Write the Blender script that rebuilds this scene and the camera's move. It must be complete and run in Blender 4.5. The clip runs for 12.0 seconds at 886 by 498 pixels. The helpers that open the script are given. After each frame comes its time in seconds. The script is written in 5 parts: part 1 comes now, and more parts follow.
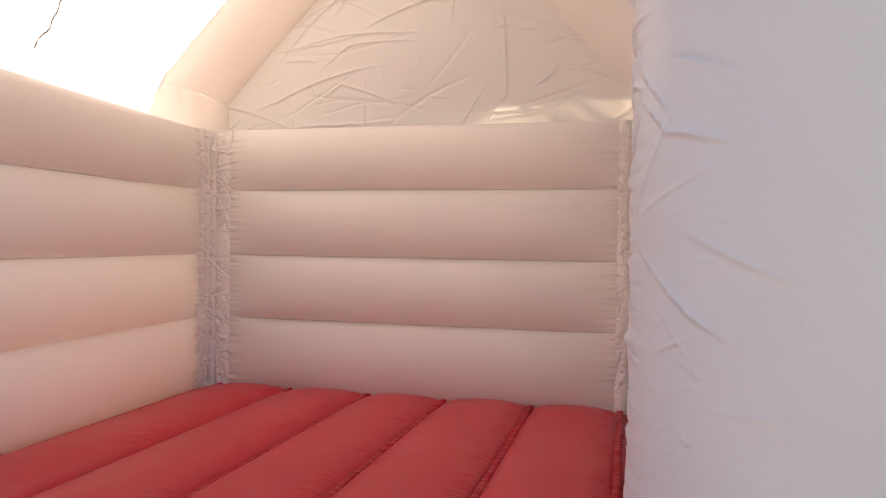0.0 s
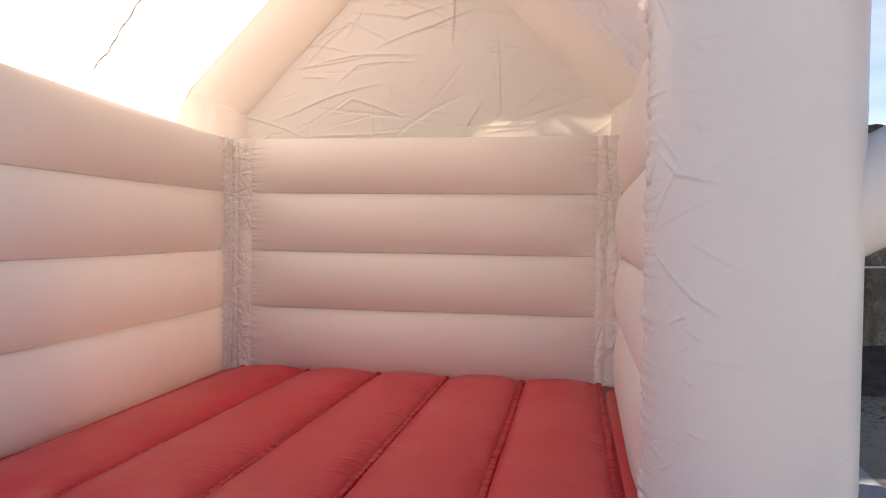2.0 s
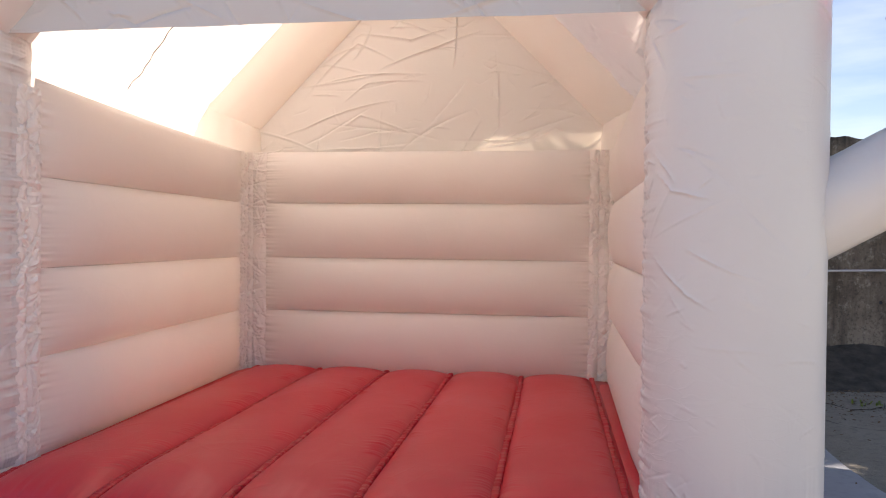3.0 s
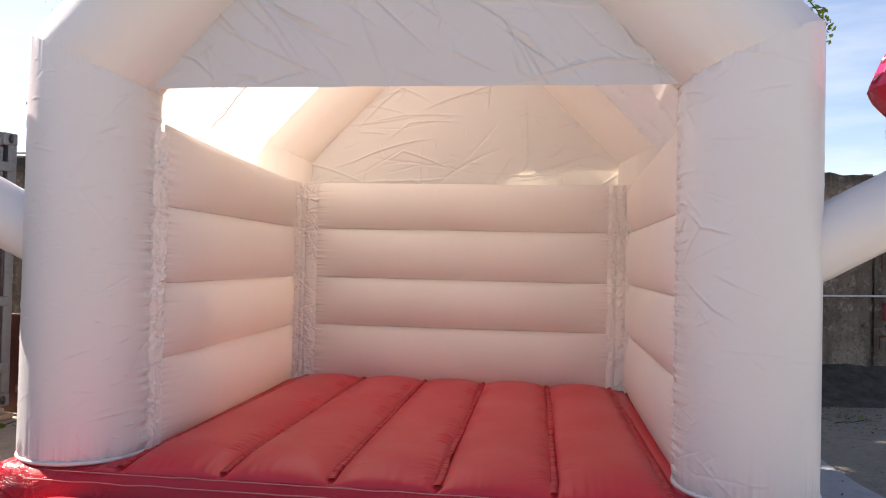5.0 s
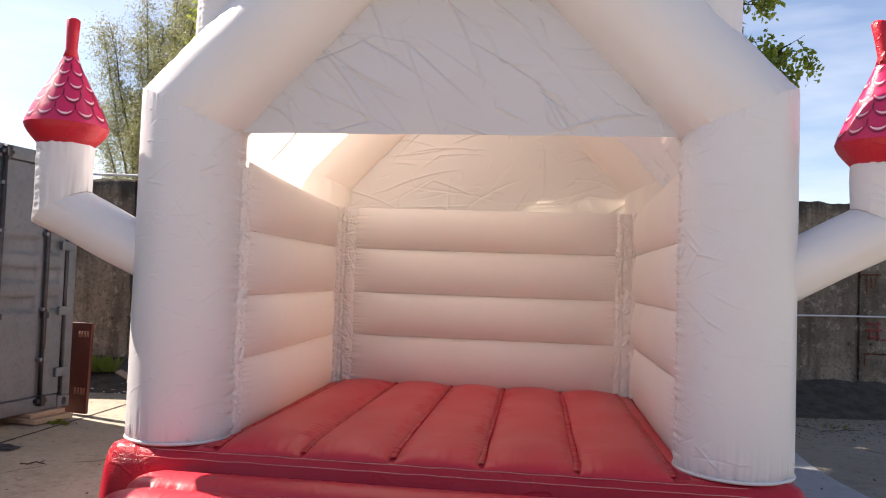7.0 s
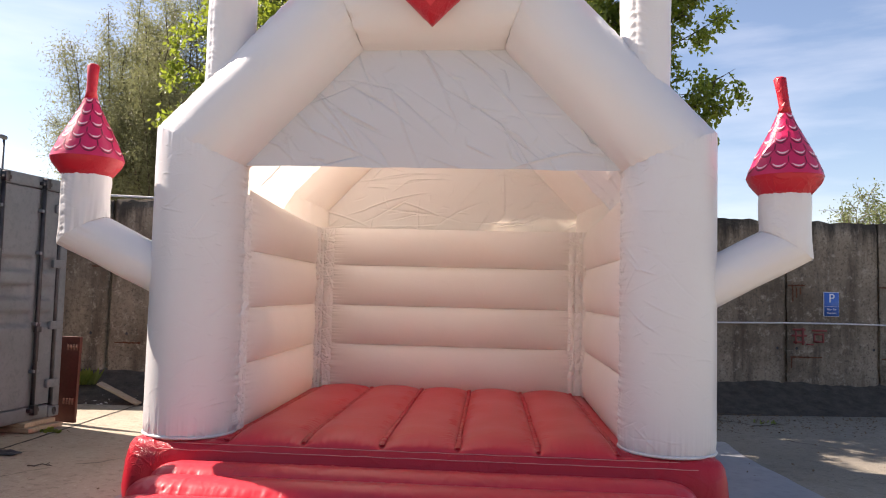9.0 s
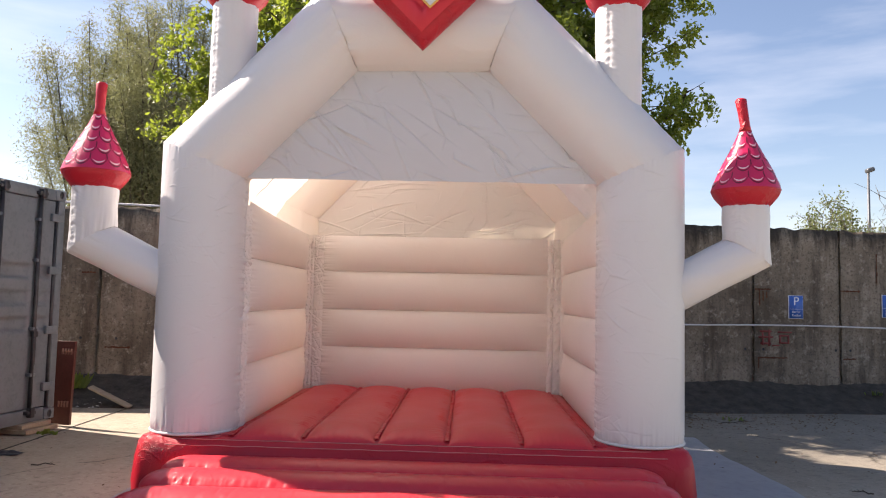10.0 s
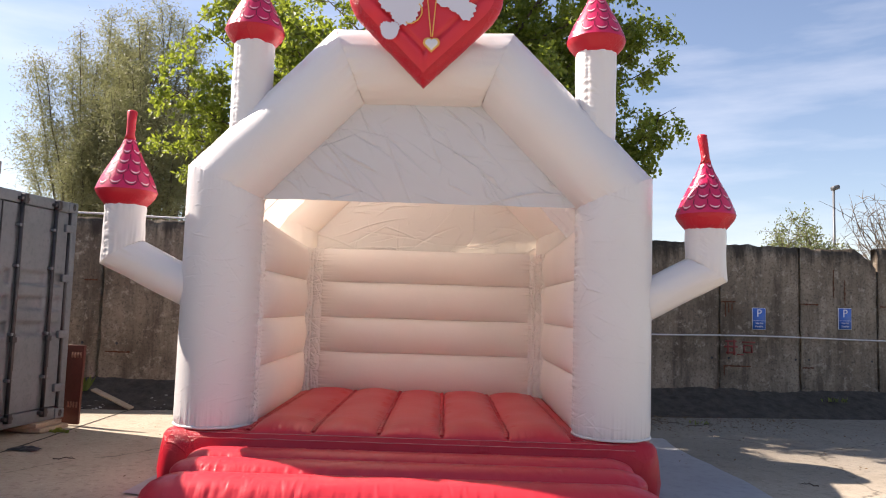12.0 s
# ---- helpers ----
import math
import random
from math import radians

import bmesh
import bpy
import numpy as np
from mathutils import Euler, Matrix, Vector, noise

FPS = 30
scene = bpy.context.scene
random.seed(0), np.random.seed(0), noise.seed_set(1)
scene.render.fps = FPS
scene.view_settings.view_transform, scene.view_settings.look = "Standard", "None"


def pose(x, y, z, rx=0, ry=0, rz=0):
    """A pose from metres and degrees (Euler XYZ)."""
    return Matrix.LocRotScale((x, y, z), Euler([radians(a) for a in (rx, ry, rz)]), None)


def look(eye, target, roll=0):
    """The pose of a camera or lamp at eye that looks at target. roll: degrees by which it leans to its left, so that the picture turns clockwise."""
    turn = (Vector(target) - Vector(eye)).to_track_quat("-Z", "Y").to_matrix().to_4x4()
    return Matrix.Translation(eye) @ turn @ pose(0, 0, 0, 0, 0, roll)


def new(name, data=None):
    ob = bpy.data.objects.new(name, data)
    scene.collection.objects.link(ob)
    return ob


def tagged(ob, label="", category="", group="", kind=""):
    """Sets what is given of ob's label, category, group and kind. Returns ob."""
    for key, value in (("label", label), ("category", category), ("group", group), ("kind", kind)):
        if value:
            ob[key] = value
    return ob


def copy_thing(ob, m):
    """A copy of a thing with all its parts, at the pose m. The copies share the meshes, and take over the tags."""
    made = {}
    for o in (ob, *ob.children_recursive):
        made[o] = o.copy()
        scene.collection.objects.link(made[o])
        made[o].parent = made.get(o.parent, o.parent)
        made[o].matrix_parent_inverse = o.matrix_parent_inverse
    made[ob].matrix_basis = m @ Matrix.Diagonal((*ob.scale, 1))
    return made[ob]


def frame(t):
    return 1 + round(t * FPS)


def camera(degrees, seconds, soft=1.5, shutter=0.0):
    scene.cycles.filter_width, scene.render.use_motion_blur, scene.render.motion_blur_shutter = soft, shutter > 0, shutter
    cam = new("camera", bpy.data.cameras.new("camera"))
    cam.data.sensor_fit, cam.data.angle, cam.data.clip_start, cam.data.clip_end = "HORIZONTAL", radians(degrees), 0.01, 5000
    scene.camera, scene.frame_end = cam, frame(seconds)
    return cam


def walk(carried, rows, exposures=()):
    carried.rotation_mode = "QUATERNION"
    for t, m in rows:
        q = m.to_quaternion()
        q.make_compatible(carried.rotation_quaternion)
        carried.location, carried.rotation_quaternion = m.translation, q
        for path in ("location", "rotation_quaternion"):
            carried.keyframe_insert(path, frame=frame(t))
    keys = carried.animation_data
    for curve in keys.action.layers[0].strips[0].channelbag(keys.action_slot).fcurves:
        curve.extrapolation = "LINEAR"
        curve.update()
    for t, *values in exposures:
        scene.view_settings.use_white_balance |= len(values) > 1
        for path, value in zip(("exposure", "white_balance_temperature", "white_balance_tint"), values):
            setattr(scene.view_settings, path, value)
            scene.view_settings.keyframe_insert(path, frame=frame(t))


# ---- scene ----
cam = camera(62.1, 12.0, soft=1.1)
PATH = [
    (0, (0.436, 0.207, 1.524), (-0.063, 2.143, 1.503), 0.8),
    (0.5, (0.37, 0.013, 1.522), (-0.085, 1.96, 1.502), 0.7),
    (1, (0.379, -0.183, 1.539), (-0.041, 1.772, 1.503), 0.8),
    (1.5, (0.324, -0.346, 1.556), (-0.06, 1.617, 1.512), 0.9),
    (2, (0.21, -0.503, 1.567), (-0.141, 1.465, 1.522), 0.8),
    (2.5, (0.134, -0.678, 1.569), (-0.189, 1.296, 1.531), 0.7),
    (3, (0.096, -0.906, 1.57), (-0.199, 1.072, 1.543), 0.6),
    (5, (-0.206, -1.612, 1.565), (-0.462, 0.371, 1.601), 1.3),
    (5.5, (-0.26, -1.784, 1.578), (-0.518, 0.199, 1.628), 1.6),
    (6, (-0.332, -1.99, 1.576), (-0.596, -0.008, 1.64), 1.8),
    (6.5, (-0.335, -2.183, 1.571), (-0.598, -0.202, 1.644), 1.9),
    (8.3, (-0.438, -2.845, 1.539), (-0.621, -0.856, 1.651), 1.8),
    (8.5, (-0.428, -2.914, 1.542), (-0.595, -0.924, 1.657), 1.7),
    (9, (-0.441, -3.106, 1.548), (-0.571, -1.114, 1.672), 1.5),
    (9.5, (-0.505, -3.294, 1.538), (-0.599, -1.301, 1.668), 1.4),
    (10, (-0.51, -3.486, 1.543), (-0.577, -1.492, 1.681), 1.3),
    (10.5, (-0.498, -3.677, 1.537), (-0.542, -1.683, 1.682), 1.4),
    (11, (-0.541, -3.827, 1.545), (-0.567, -1.832, 1.696), 1.6),
    (11.5, (-0.612, -3.992, 1.535), (-0.627, -1.998, 1.694), 1.7),
    (12, (-0.638, -4.147, 1.543), (-0.645, -2.154, 1.707), 1.8),
]
walk(cam, [(t, look(eye, target, roll)) for t, eye, target, roll in PATH],
     exposures=[(0.0, 1.48, 7150, 19), (3.0, 1.53, 7150, 19), (6.0, 1.42, 7050, 19), (12.0, 1.31, 7150, 20)])

# ---- world, sun ----
SUN_TO = Vector((-0.97, 0.34, 1.0)).normalized()
world = bpy.data.worlds.new("sky")
world.use_nodes = True
scene.world = world
wn, wl = world.node_tree.nodes, world.node_tree.links
sky = wn.new("ShaderNodeTexSky")
sky.sky_type = "NISHITA"
sky.sun_disc = False
sky.sun_elevation = math.asin(SUN_TO.z)
sky.sun_rotation = math.atan2(SUN_TO.x, SUN_TO.y)
sky.air_density, sky.dust_density, sky.ozone_density = 1.0, 0.6, 2.0
# thin high cloud, drawn out along the horizon
wc = wn.new("ShaderNodeTexCoord")
wm = wn.new("ShaderNodeMapping")
wm.inputs["Scale"].default_value = (1.2, 1.6, 7.0)
wm.inputs["Rotation"].default_value = (0.1, 0.16, 0.4)
wno = wn.new("ShaderNodeTexNoise")
wno.inputs["Scale"].default_value, wno.inputs["Detail"].default_value = 2.2, 7.0
wno.inputs["Roughness"].default_value = 0.55
wr = wn.new("ShaderNodeMapRange")
wr.inputs["From Min"].default_value, wr.inputs["From Max"].default_value = 0.47, 0.78
wr.inputs["To Max"].default_value = 0.30
wx = wn.new("ShaderNodeMix")
wx.data_type = "RGBA"
wx.inputs["B"].default_value = (7.5, 8.0, 8.6, 1)
wl.new(wc.outputs["Generated"], wm.inputs["Vector"])
wl.new(wm.outputs["Vector"], wno.inputs["Vector"])
wl.new(wno.outputs["Fac"], wr.inputs["Value"])
wl.new(wr.outputs["Result"], wx.inputs["Factor"])
wl.new(sky.outputs["Color"], wx.inputs["A"])
wl.new(wx.outputs["Result"], wn["Background"].inputs["Color"])
wn["Background"].inputs["Strength"].default_value = 0.076

sun = new("sun", bpy.data.lights.new("sun", "SUN"))
sun.data.energy, sun.data.angle, sun.data.color = 5.0, radians(0.53), (1.0, 0.94, 0.85)
sun.matrix_world = look(SUN_TO * 50, (0, 0, 0))


# ---- materials ----
def material(name, color, rough=0.5, metal=0.0, spec=0.5):
    m = bpy.data.materials.new(name)
    m.use_nodes = True
    b = m.node_tree.nodes["Principled BSDF"]
    b.inputs["Base Color"].default_value = (*color, 1)
    b.inputs["Roughness"].default_value = rough
    b.inputs["Metallic"].default_value = metal
    b.inputs["Specular IOR Level"].default_value = spec
    return m, m.node_tree.nodes, m.node_tree.links, b


def add_noise(n, l, scale, detail=4.0, rough=0.55, stretch=None, distort=0.0):
    tc = n.new("ShaderNodeTexCoord")
    mp = n.new("ShaderNodeMapping")
    if stretch:
        mp.inputs["Scale"].default_value = stretch
    t = n.new("ShaderNodeTexNoise")
    t.inputs["Scale"].default_value, t.inputs["Detail"].default_value = scale, detail
    t.inputs["Roughness"].default_value, t.inputs["Distortion"].default_value = rough, distort
    l.new(tc.outputs["Object"], mp.inputs["Vector"])
    l.new(mp.outputs["Vector"], t.inputs["Vector"])
    return t.outputs["Fac"]


def ramp(n, l, fac, stops):
    r = n.new("ShaderNodeValToRGB")
    while len(r.color_ramp.elements) < len(stops):
        r.color_ramp.elements.new(0.5)
    for e, (p, c) in zip(r.color_ramp.elements, stops):
        e.position, e.color = p, (*c, 1)
    l.new(fac, r.inputs["Fac"])
    return r.outputs["Color"]


def span(n, l, fac, a, b, lo=0.0, hi=1.0):
    r = n.new("ShaderNodeMapRange")
    for k, v in (("From Min", a), ("From Max", b), ("To Min", lo), ("To Max", hi)):
        r.inputs[k].default_value = v
    l.new(fac, r.inputs["Value"])
    return r.outputs["Result"]


def calc(n, l, op, a, b=None):
    m = n.new("ShaderNodeMath")
    m.operation = op
    for i, v in enumerate((a, b)):
        if v is None:
            continue
        if isinstance(v, (int, float)):
            m.inputs[i].default_value = v
        else:
            l.new(v, m.inputs[i])
    return m.outputs["Value"]


def blend(n, l, fac, a, b, mode="MIX"):
    m = n.new("ShaderNodeMix")
    m.data_type, m.blend_type = "RGBA", mode
    if isinstance(fac, (int, float)):
        m.inputs["Factor"].default_value = fac
    else:
        l.new(fac, m.inputs["Factor"])
    for k, v in (("A", a), ("B", b)):
        if isinstance(v, tuple):
            m.inputs[k].default_value = (*v, 1)
        else:
            l.new(v, m.inputs[k])
    return m.outputs["Result"]


def add_bump(n, l, b, height, strength, distance=0.01):
    k = n.new("ShaderNodeBump")
    k.inputs["Strength"].default_value, k.inputs["Distance"].default_value = strength, distance
    l.new(height, k.inputs["Height"])
    l.new(k.outputs["Normal"], b.inputs["Normal"])
    return k


def creases(n, l, scale, width, stretch=None):
    """Sharp straight folds: thin lines where cells of a warped cell pattern meet."""
    tc = n.new("ShaderNodeTexCoord")
    mp = n.new("ShaderNodeMapping")
    if stretch:
        mp.inputs["Scale"].default_value = stretch
    no = n.new("ShaderNodeTexNoise")
    no.inputs["Scale"].default_value, no.inputs["Detail"].default_value = scale * 0.6, 2.0
    ad = n.new("ShaderNodeMix")
    ad.data_type = "VECTOR"
    ad.inputs["Factor"].default_value = 0.12
    v = n.new("ShaderNodeTexVoronoi")
    v.feature = "DISTANCE_TO_EDGE"
    v.inputs["Scale"].default_value = scale
    l.new(tc.outputs["Object"], mp.inputs["Vector"])
    l.new(mp.outputs["Vector"], no.inputs["Vector"])
    l.new(mp.outputs["Vector"], ad.inputs["A"])
    l.new(no.outputs["Color"], ad.inputs["B"])
    l.new(ad.outputs["Result"], v.inputs["Vector"])
    return span(n, l, v.outputs["Distance"], 0.0, width, 1.0, 0.0)


def fabric(name, color, tint, through_share, rough, fold=0.25, fold_scale=2.4, grain=0.15):
    """Coated fabric: weave, folds, faint soiling, and light that shines through."""
    m, n, l, b = material(name, color, rough, 0, 0.4)
    soil = add_noise(n, l, 1.7, 5.0)
    fine = add_noise(n, l, 380.0, 2.0)
    broad = add_noise(n, l, 5.0, 3.0)
    c = blend(n, l, span(n, l, soil, 0.45, 0.8, 0.0, 0.5), color, tuple(v * 0.92 for v in color))
    spots = add_noise(n, l, 26.0, 3.0, 0.6)
    c = blend(n, l, span(n, l, spots, 0.72, 0.8, 0.0, 0.3), c, tuple(v * 0.72 for v in color))
    l.new(c, b.inputs["Base Color"])
    f1 = creases(n, l, fold_scale, 0.07)
    f2 = creases(n, l, fold_scale * 2.3, 0.05, (1.3, 0.7, 1.0))
    mask = span(n, l, add_noise(n, l, 1.3, 2.0), 0.42, 0.62)
    mask3 = span(n, l, add_noise(n, l, 2.6, 3.0), 0.46, 0.66)
    f3 = creases(n, l, fold_scale * 4.6, 0.06, (0.8, 0.8, 1.9))
    h = calc(n, l, "ADD", calc(n, l, "MULTIPLY", f1, calc(n, l, "MULTIPLY", mask, fold)),
             calc(n, l, "MULTIPLY", f2, calc(n, l, "MULTIPLY", mask, fold * 0.5)))
    h = calc(n, l, "ADD", h, calc(n, l, "MULTIPLY", f3, calc(n, l, "MULTIPLY", mask3, fold * 0.4)))
    h = calc(n, l, "ADD", h, calc(n, l, "MULTIPLY", broad, 0.1))
    h = calc(n, l, "ADD", h, calc(n, l, "MULTIPLY", fine, grain * 0.1))
    k = add_bump(n, l, b, h, 0.7, 0.012)
    l.new(span(n, l, soil, 0.3, 0.7, rough * 0.85, rough * 1.15), b.inputs["Roughness"])
    if through_share:
        tr = n.new("ShaderNodeBsdfTranslucent")
        tr.inputs["Color"].default_value = (*tint, 1)
        l.new(k.outputs["Normal"], tr.inputs["Normal"])
        mx = n.new("ShaderNodeMixShader")
        mx.inputs["Fac"].default_value = through_share
        l.new(b.outputs["BSDF"], mx.inputs[1])
        l.new(tr.outputs["BSDF"], mx.inputs[2])
        l.new(mx.outputs["Shader"], n["Material Output"].inputs["Surface"])
    return m


# one white PVC; shade put into the front's colour, light into walls and rear
WHITE_SHADED = fabric("white_pvc_shaded", (0.72, 0.72, 0.725), (0.99, 0.86, 0.70), 0.07, 0.33, 0.12)
REAR_ARCH_LIT = fabric("white_pvc_arch_lit", (0.92, 0.895, 0.88), (1.0, 0.90, 0.78), 0.29, 0.36, 0.04)
WHITE_WALL_LIT = fabric("white_pvc_wall_lit", (0.92, 0.895, 0.88), (1.0, 0.87, 0.74), 0.19, 0.36, 0.06)
REAR_GABLE_LIT = fabric("white_pvc_sheet_lit", (0.91, 0.89, 0.87), (0.99, 0.86, 0.68), 0.22, 0.4, 0.06)
GABLE_SHADED = fabric("white_pvc_sheet_shaded", (0.59, 0.60, 0.62), (0.99, 0.86, 0.68), 0.02, 0.4, 0.06)
SHEET = fabric("white_sheet", (0.92, 0.90, 0.87), (1.0, 0.90, 0.80), 0.29, 0.5, 0.3, 1.7)
STRIP = fabric("white_strip", (0.93, 0.905, 0.88), (1.0, 0.87, 0.74), 0.06, 0.4, 0.2, 9.0)
RED = fabric("red_pvc", (0.63, 0.034, 0.052), (0.8, 0.03, 0.02), 0.06, 0.35, 0.08)
RED_FOLDED = fabric("red_pvc_folded", (0.50, 0.014, 0.030), (0.8, 0.03, 0.02), 0.06, 0.38, 0.5, 6.0)
PINK = fabric("pink_pvc", (0.62, 0.025, 0.11), (0.8, 0.05, 0.15), 0.06, 0.34, 0.18, 5.0)
PRINT_DARK, *_ = material("print_dark", (0.16, 0.008, 0.03), 0.4)
PRINT_LIGHT, *_ = material("print_light", (0.86, 0.55, 0.60), 0.4)
THREAD, *_ = material("thread", (0.62, 0.25, 0.24), 0.7)
CREAM, *_ = material("print_white", (0.60, 0.61, 0.70), 0.45)
GOLD, *_ = material("print_gold", (0.72, 0.42, 0.10), 0.4)
SILVER, *_ = material("print_silver", (0.62, 0.63, 0.66), 0.35)


def concrete_wall_material():
    m, n, l, b = material("wall_concrete", (0.2, 0.18, 0.16), 0.92, 0, 0.2)
    big = add_noise(n, l, 0.9, 6.0, 0.6)
    runs = add_noise(n, l, 2.2, 5.0, 0.65, (2.2, 2.2, 0.28))
    pit = add_noise(n, l, 24.0, 6.0, 0.8)
    c = ramp(n, l, big, [(0.28, (0.12, 0.095, 0.068)), (0.5, (0.23, 0.19, 0.145)), (0.72, (0.34, 0.29, 0.225))])
    c = blend(n, l, span(n, l, runs, 0.46, 0.66, 0.0, 0.7), c, (0.070, 0.055, 0.041))
    c = blend(n, l, span(n, l, pit, 0.50, 0.62, 0.0, 0.75), c, (0.075, 0.064, 0.050))
    blot = add_noise(n, l, 7.0, 8.0, 0.78)
    c = blend(n, l, span(n, l, blot, 0.54, 0.64, 0.0, 0.7), c, (0.40, 0.36, 0.30))
    # black algae that has crept down from the coping
    tc = n.new("ShaderNodeTexCoord")
    sep = n.new("ShaderNodeSeparateXYZ")
    l.new(tc.outputs["Object"], sep.inputs["Vector"])
    creep = calc(n, l, "ADD", sep.outputs["Z"], calc(n, l, "MULTIPLY", runs, 1.1))
    c = blend(n, l, span(n, l, creep, 3.05, 3.3, 0.0, 0.8), c, (0.03, 0.026, 0.022))
    l.new(c, b.inputs["Base Color"])
    h = calc(n, l, "ADD", calc(n, l, "MULTIPLY", pit, 0.5), runs)
    add_bump(n, l, b, h, 0.6, 0.02)
    return m


def ground_material():
    m, n, l, b = material("ground_concrete", (0.2, 0.19, 0.17), 0.9, 0, 0.25)
    big = add_noise(n, l, 0.35, 6.0, 0.6)
    mid = add_noise(n, l, 3.0, 6.0, 0.65)
    fine = add_noise(n, l, 60.0, 5.0, 0.7)
    c = ramp(n, l, big, [(0.3, (0.21, 0.185, 0.148)), (0.55, (0.275, 0.245, 0.20)), (0.75, (0.33, 0.30, 0.25))])
    c = blend(n, l, span(n, l, mid, 0.5, 0.75, 0.0, 0.5), c, (0.15, 0.128, 0.10))
    c = blend(n, l, span(n, l, fine, 0.56, 0.75, 0.0, 0.45), c, (0.12, 0.105, 0.085))
    grit = add_noise(n, l, 13.0, 7.0, 0.75)
    c = blend(n, l, span(n, l, grit, 0.52, 0.66, 0.0, 0.6), c, (0.11, 0.098, 0.08))
    pale = add_noise(n, l, 22.0, 5.0, 0.7)
    c = blend(n, l, span(n, l, pale, 0.58, 0.7, 0.0, 0.5), c, (0.42, 0.39, 0.33))
    v = n.new("ShaderNodeTexVoronoi")
    v.feature = "DISTANCE_TO_EDGE"
    v.inputs["Scale"].default_value = 0.42
    tc = n.new("ShaderNodeTexCoord")
    wob = n.new("ShaderNodeTexNoise")
    wob.inputs["Scale"].default_value, wob.inputs["Detail"].default_value = 1.6, 6.0
    mv = n.new("ShaderNodeMix")
    mv.data_type = "VECTOR"
    mv.inputs["Factor"].default_value = 0.35
    l.new(tc.outputs["Object"], mv.inputs["A"])
    l.new(tc.outputs["Object"], wob.inputs["Vector"])
    l.new(wob.outputs["Color"], mv.inputs["B"])
    l.new(mv.outputs["Result"], v.inputs["Vector"])
    crack = span(n, l, v.outputs["Distance"], 0.0, 0.006, 1.0, 0.0)
    c = blend(n, l, calc(n, l, "MULTIPLY", crack, span(n, l, mid, 0.42, 0.55, 0.0, 0.85)), c, (0.05, 0.043, 0.034))
    sep = n.new("ShaderNodeSeparateXYZ")
    l.new(tc.outputs["Object"], sep.inputs["Vector"])
    # one side by the wall: grey grime and painted-in shade; pale sandy slabs elsewhere
    side = span(n, l, calc(n, l, "ADD", sep.outputs["X"], calc(n, l, "MULTIPLY", mid, 1.2)), 1.2, 2.4)
    deep = span(n, l, calc(n, l, "ADD", sep.outputs["Y"], calc(n, l, "MULTIPLY", big, 2.0)), 3.2, 5.2)
    c = blend(n, l, 1.0, c, blend(n, l, calc(n, l, "MULTIPLY", side, deep), (1.42, 1.40, 1.36), (0.92, 0.94, 0.96)), "MULTIPLY")
    l.new(c, b.inputs["Base Color"])
    add_bump(n, l, b, calc(n, l, "ADD", calc(n, l, "ADD", fine, mid), grit), 0.5, 0.012)
    return m


def noisy(name, c0, c1, scale, rough=0.8, bump=0.4, metal=0.0, stretch=None, dist=0.01):
    m, n, l, b = material(name, c0, rough, metal, 0.3)
    a = add_noise(n, l, scale, 6.0, 0.65, stretch)
    f = add_noise(n, l, scale * 9, 4.0, 0.65, stretch)
    c = ramp(n, l, a, [(0.32, c0), (0.68, c1)])
    c = blend(n, l, span(n, l, f, 0.5, 0.78, 0.0, 0.5), c, tuple(v * 0.55 for v in c0))
    l.new(c, b.inputs["Base Color"])
    add_bump(n, l, b, calc(n, l, "ADD", a, calc(n, l, "MULTIPLY", f, 0.6)), bump, dist)
    return m


WALL = concrete_wall_material()
GROUND = ground_material()
SOIL = noisy("soil", (0.045, 0.040, 0.034), (0.10, 0.088, 0.074), 7.0, 0.95, 0.9, dist=0.03)
TARP = noisy("tarp_grey", (0.27, 0.28, 0.30), (0.35, 0.36, 0.38), 1.2, 0.5, 0.25)
STEEL = noisy("container_paint", (0.118, 0.140, 0.157), (0.158, 0.182, 0.203), 2.0, 0.5, 0.15)
STEEL_DARK = noisy("rod_steel", (0.045, 0.045, 0.05), (0.085, 0.085, 0.09), 7.0, 0.5, 0.2, 0.6)
BOARD = noisy("brown_board", (0.075, 0.022, 0.016), (0.115, 0.035, 0.026), 3.0, 0.5, 0.2)
BOARD_PRINT, *_ = material("board_print", (0.22, 0.09, 0.06), 0.6)
TIMBER = noisy("timber", (0.30, 0.24, 0.17), (0.42, 0.35, 0.26), 6.0, 0.85, 0.5, stretch=(1, 8, 8))
SIGN_BLUE, *_ = material("sign_blue", (0.03, 0.13, 0.48), 0.35)
SIGN_WHITE, *_ = material("sign_white", (0.78, 0.80, 0.84), 0.4)
GRAFFITI, *_ = material("red_paint", (0.22, 0.05, 0.045), 0.8)
RUST = noisy("rust", (0.07, 0.028, 0.016), (0.15, 0.06, 0.03), 14.0, 0.9, 0.6)
ROPE = noisy("pale_rope", (0.55, 0.55, 0.56), (0.66, 0.66, 0.67), 20.0, 0.7, 0.3)
BARK = noisy("bark", (0.06, 0.048, 0.036), (0.13, 0.105, 0.08), 5.0, 0.95, 0.9, stretch=(3, 3, 0.5), dist=0.03)
BARK_PALE = noisy("bark_grey", (0.11, 0.095, 0.075), (0.20, 0.175, 0.14), 5.0, 0.95, 0.7, stretch=(3, 3, 0.5), dist=0.02)
LAMP_METAL = noisy("lamp_metal", (0.10, 0.11, 0.12), (0.16, 0.17, 0.18), 4.0, 0.5, 0.1, 0.5)


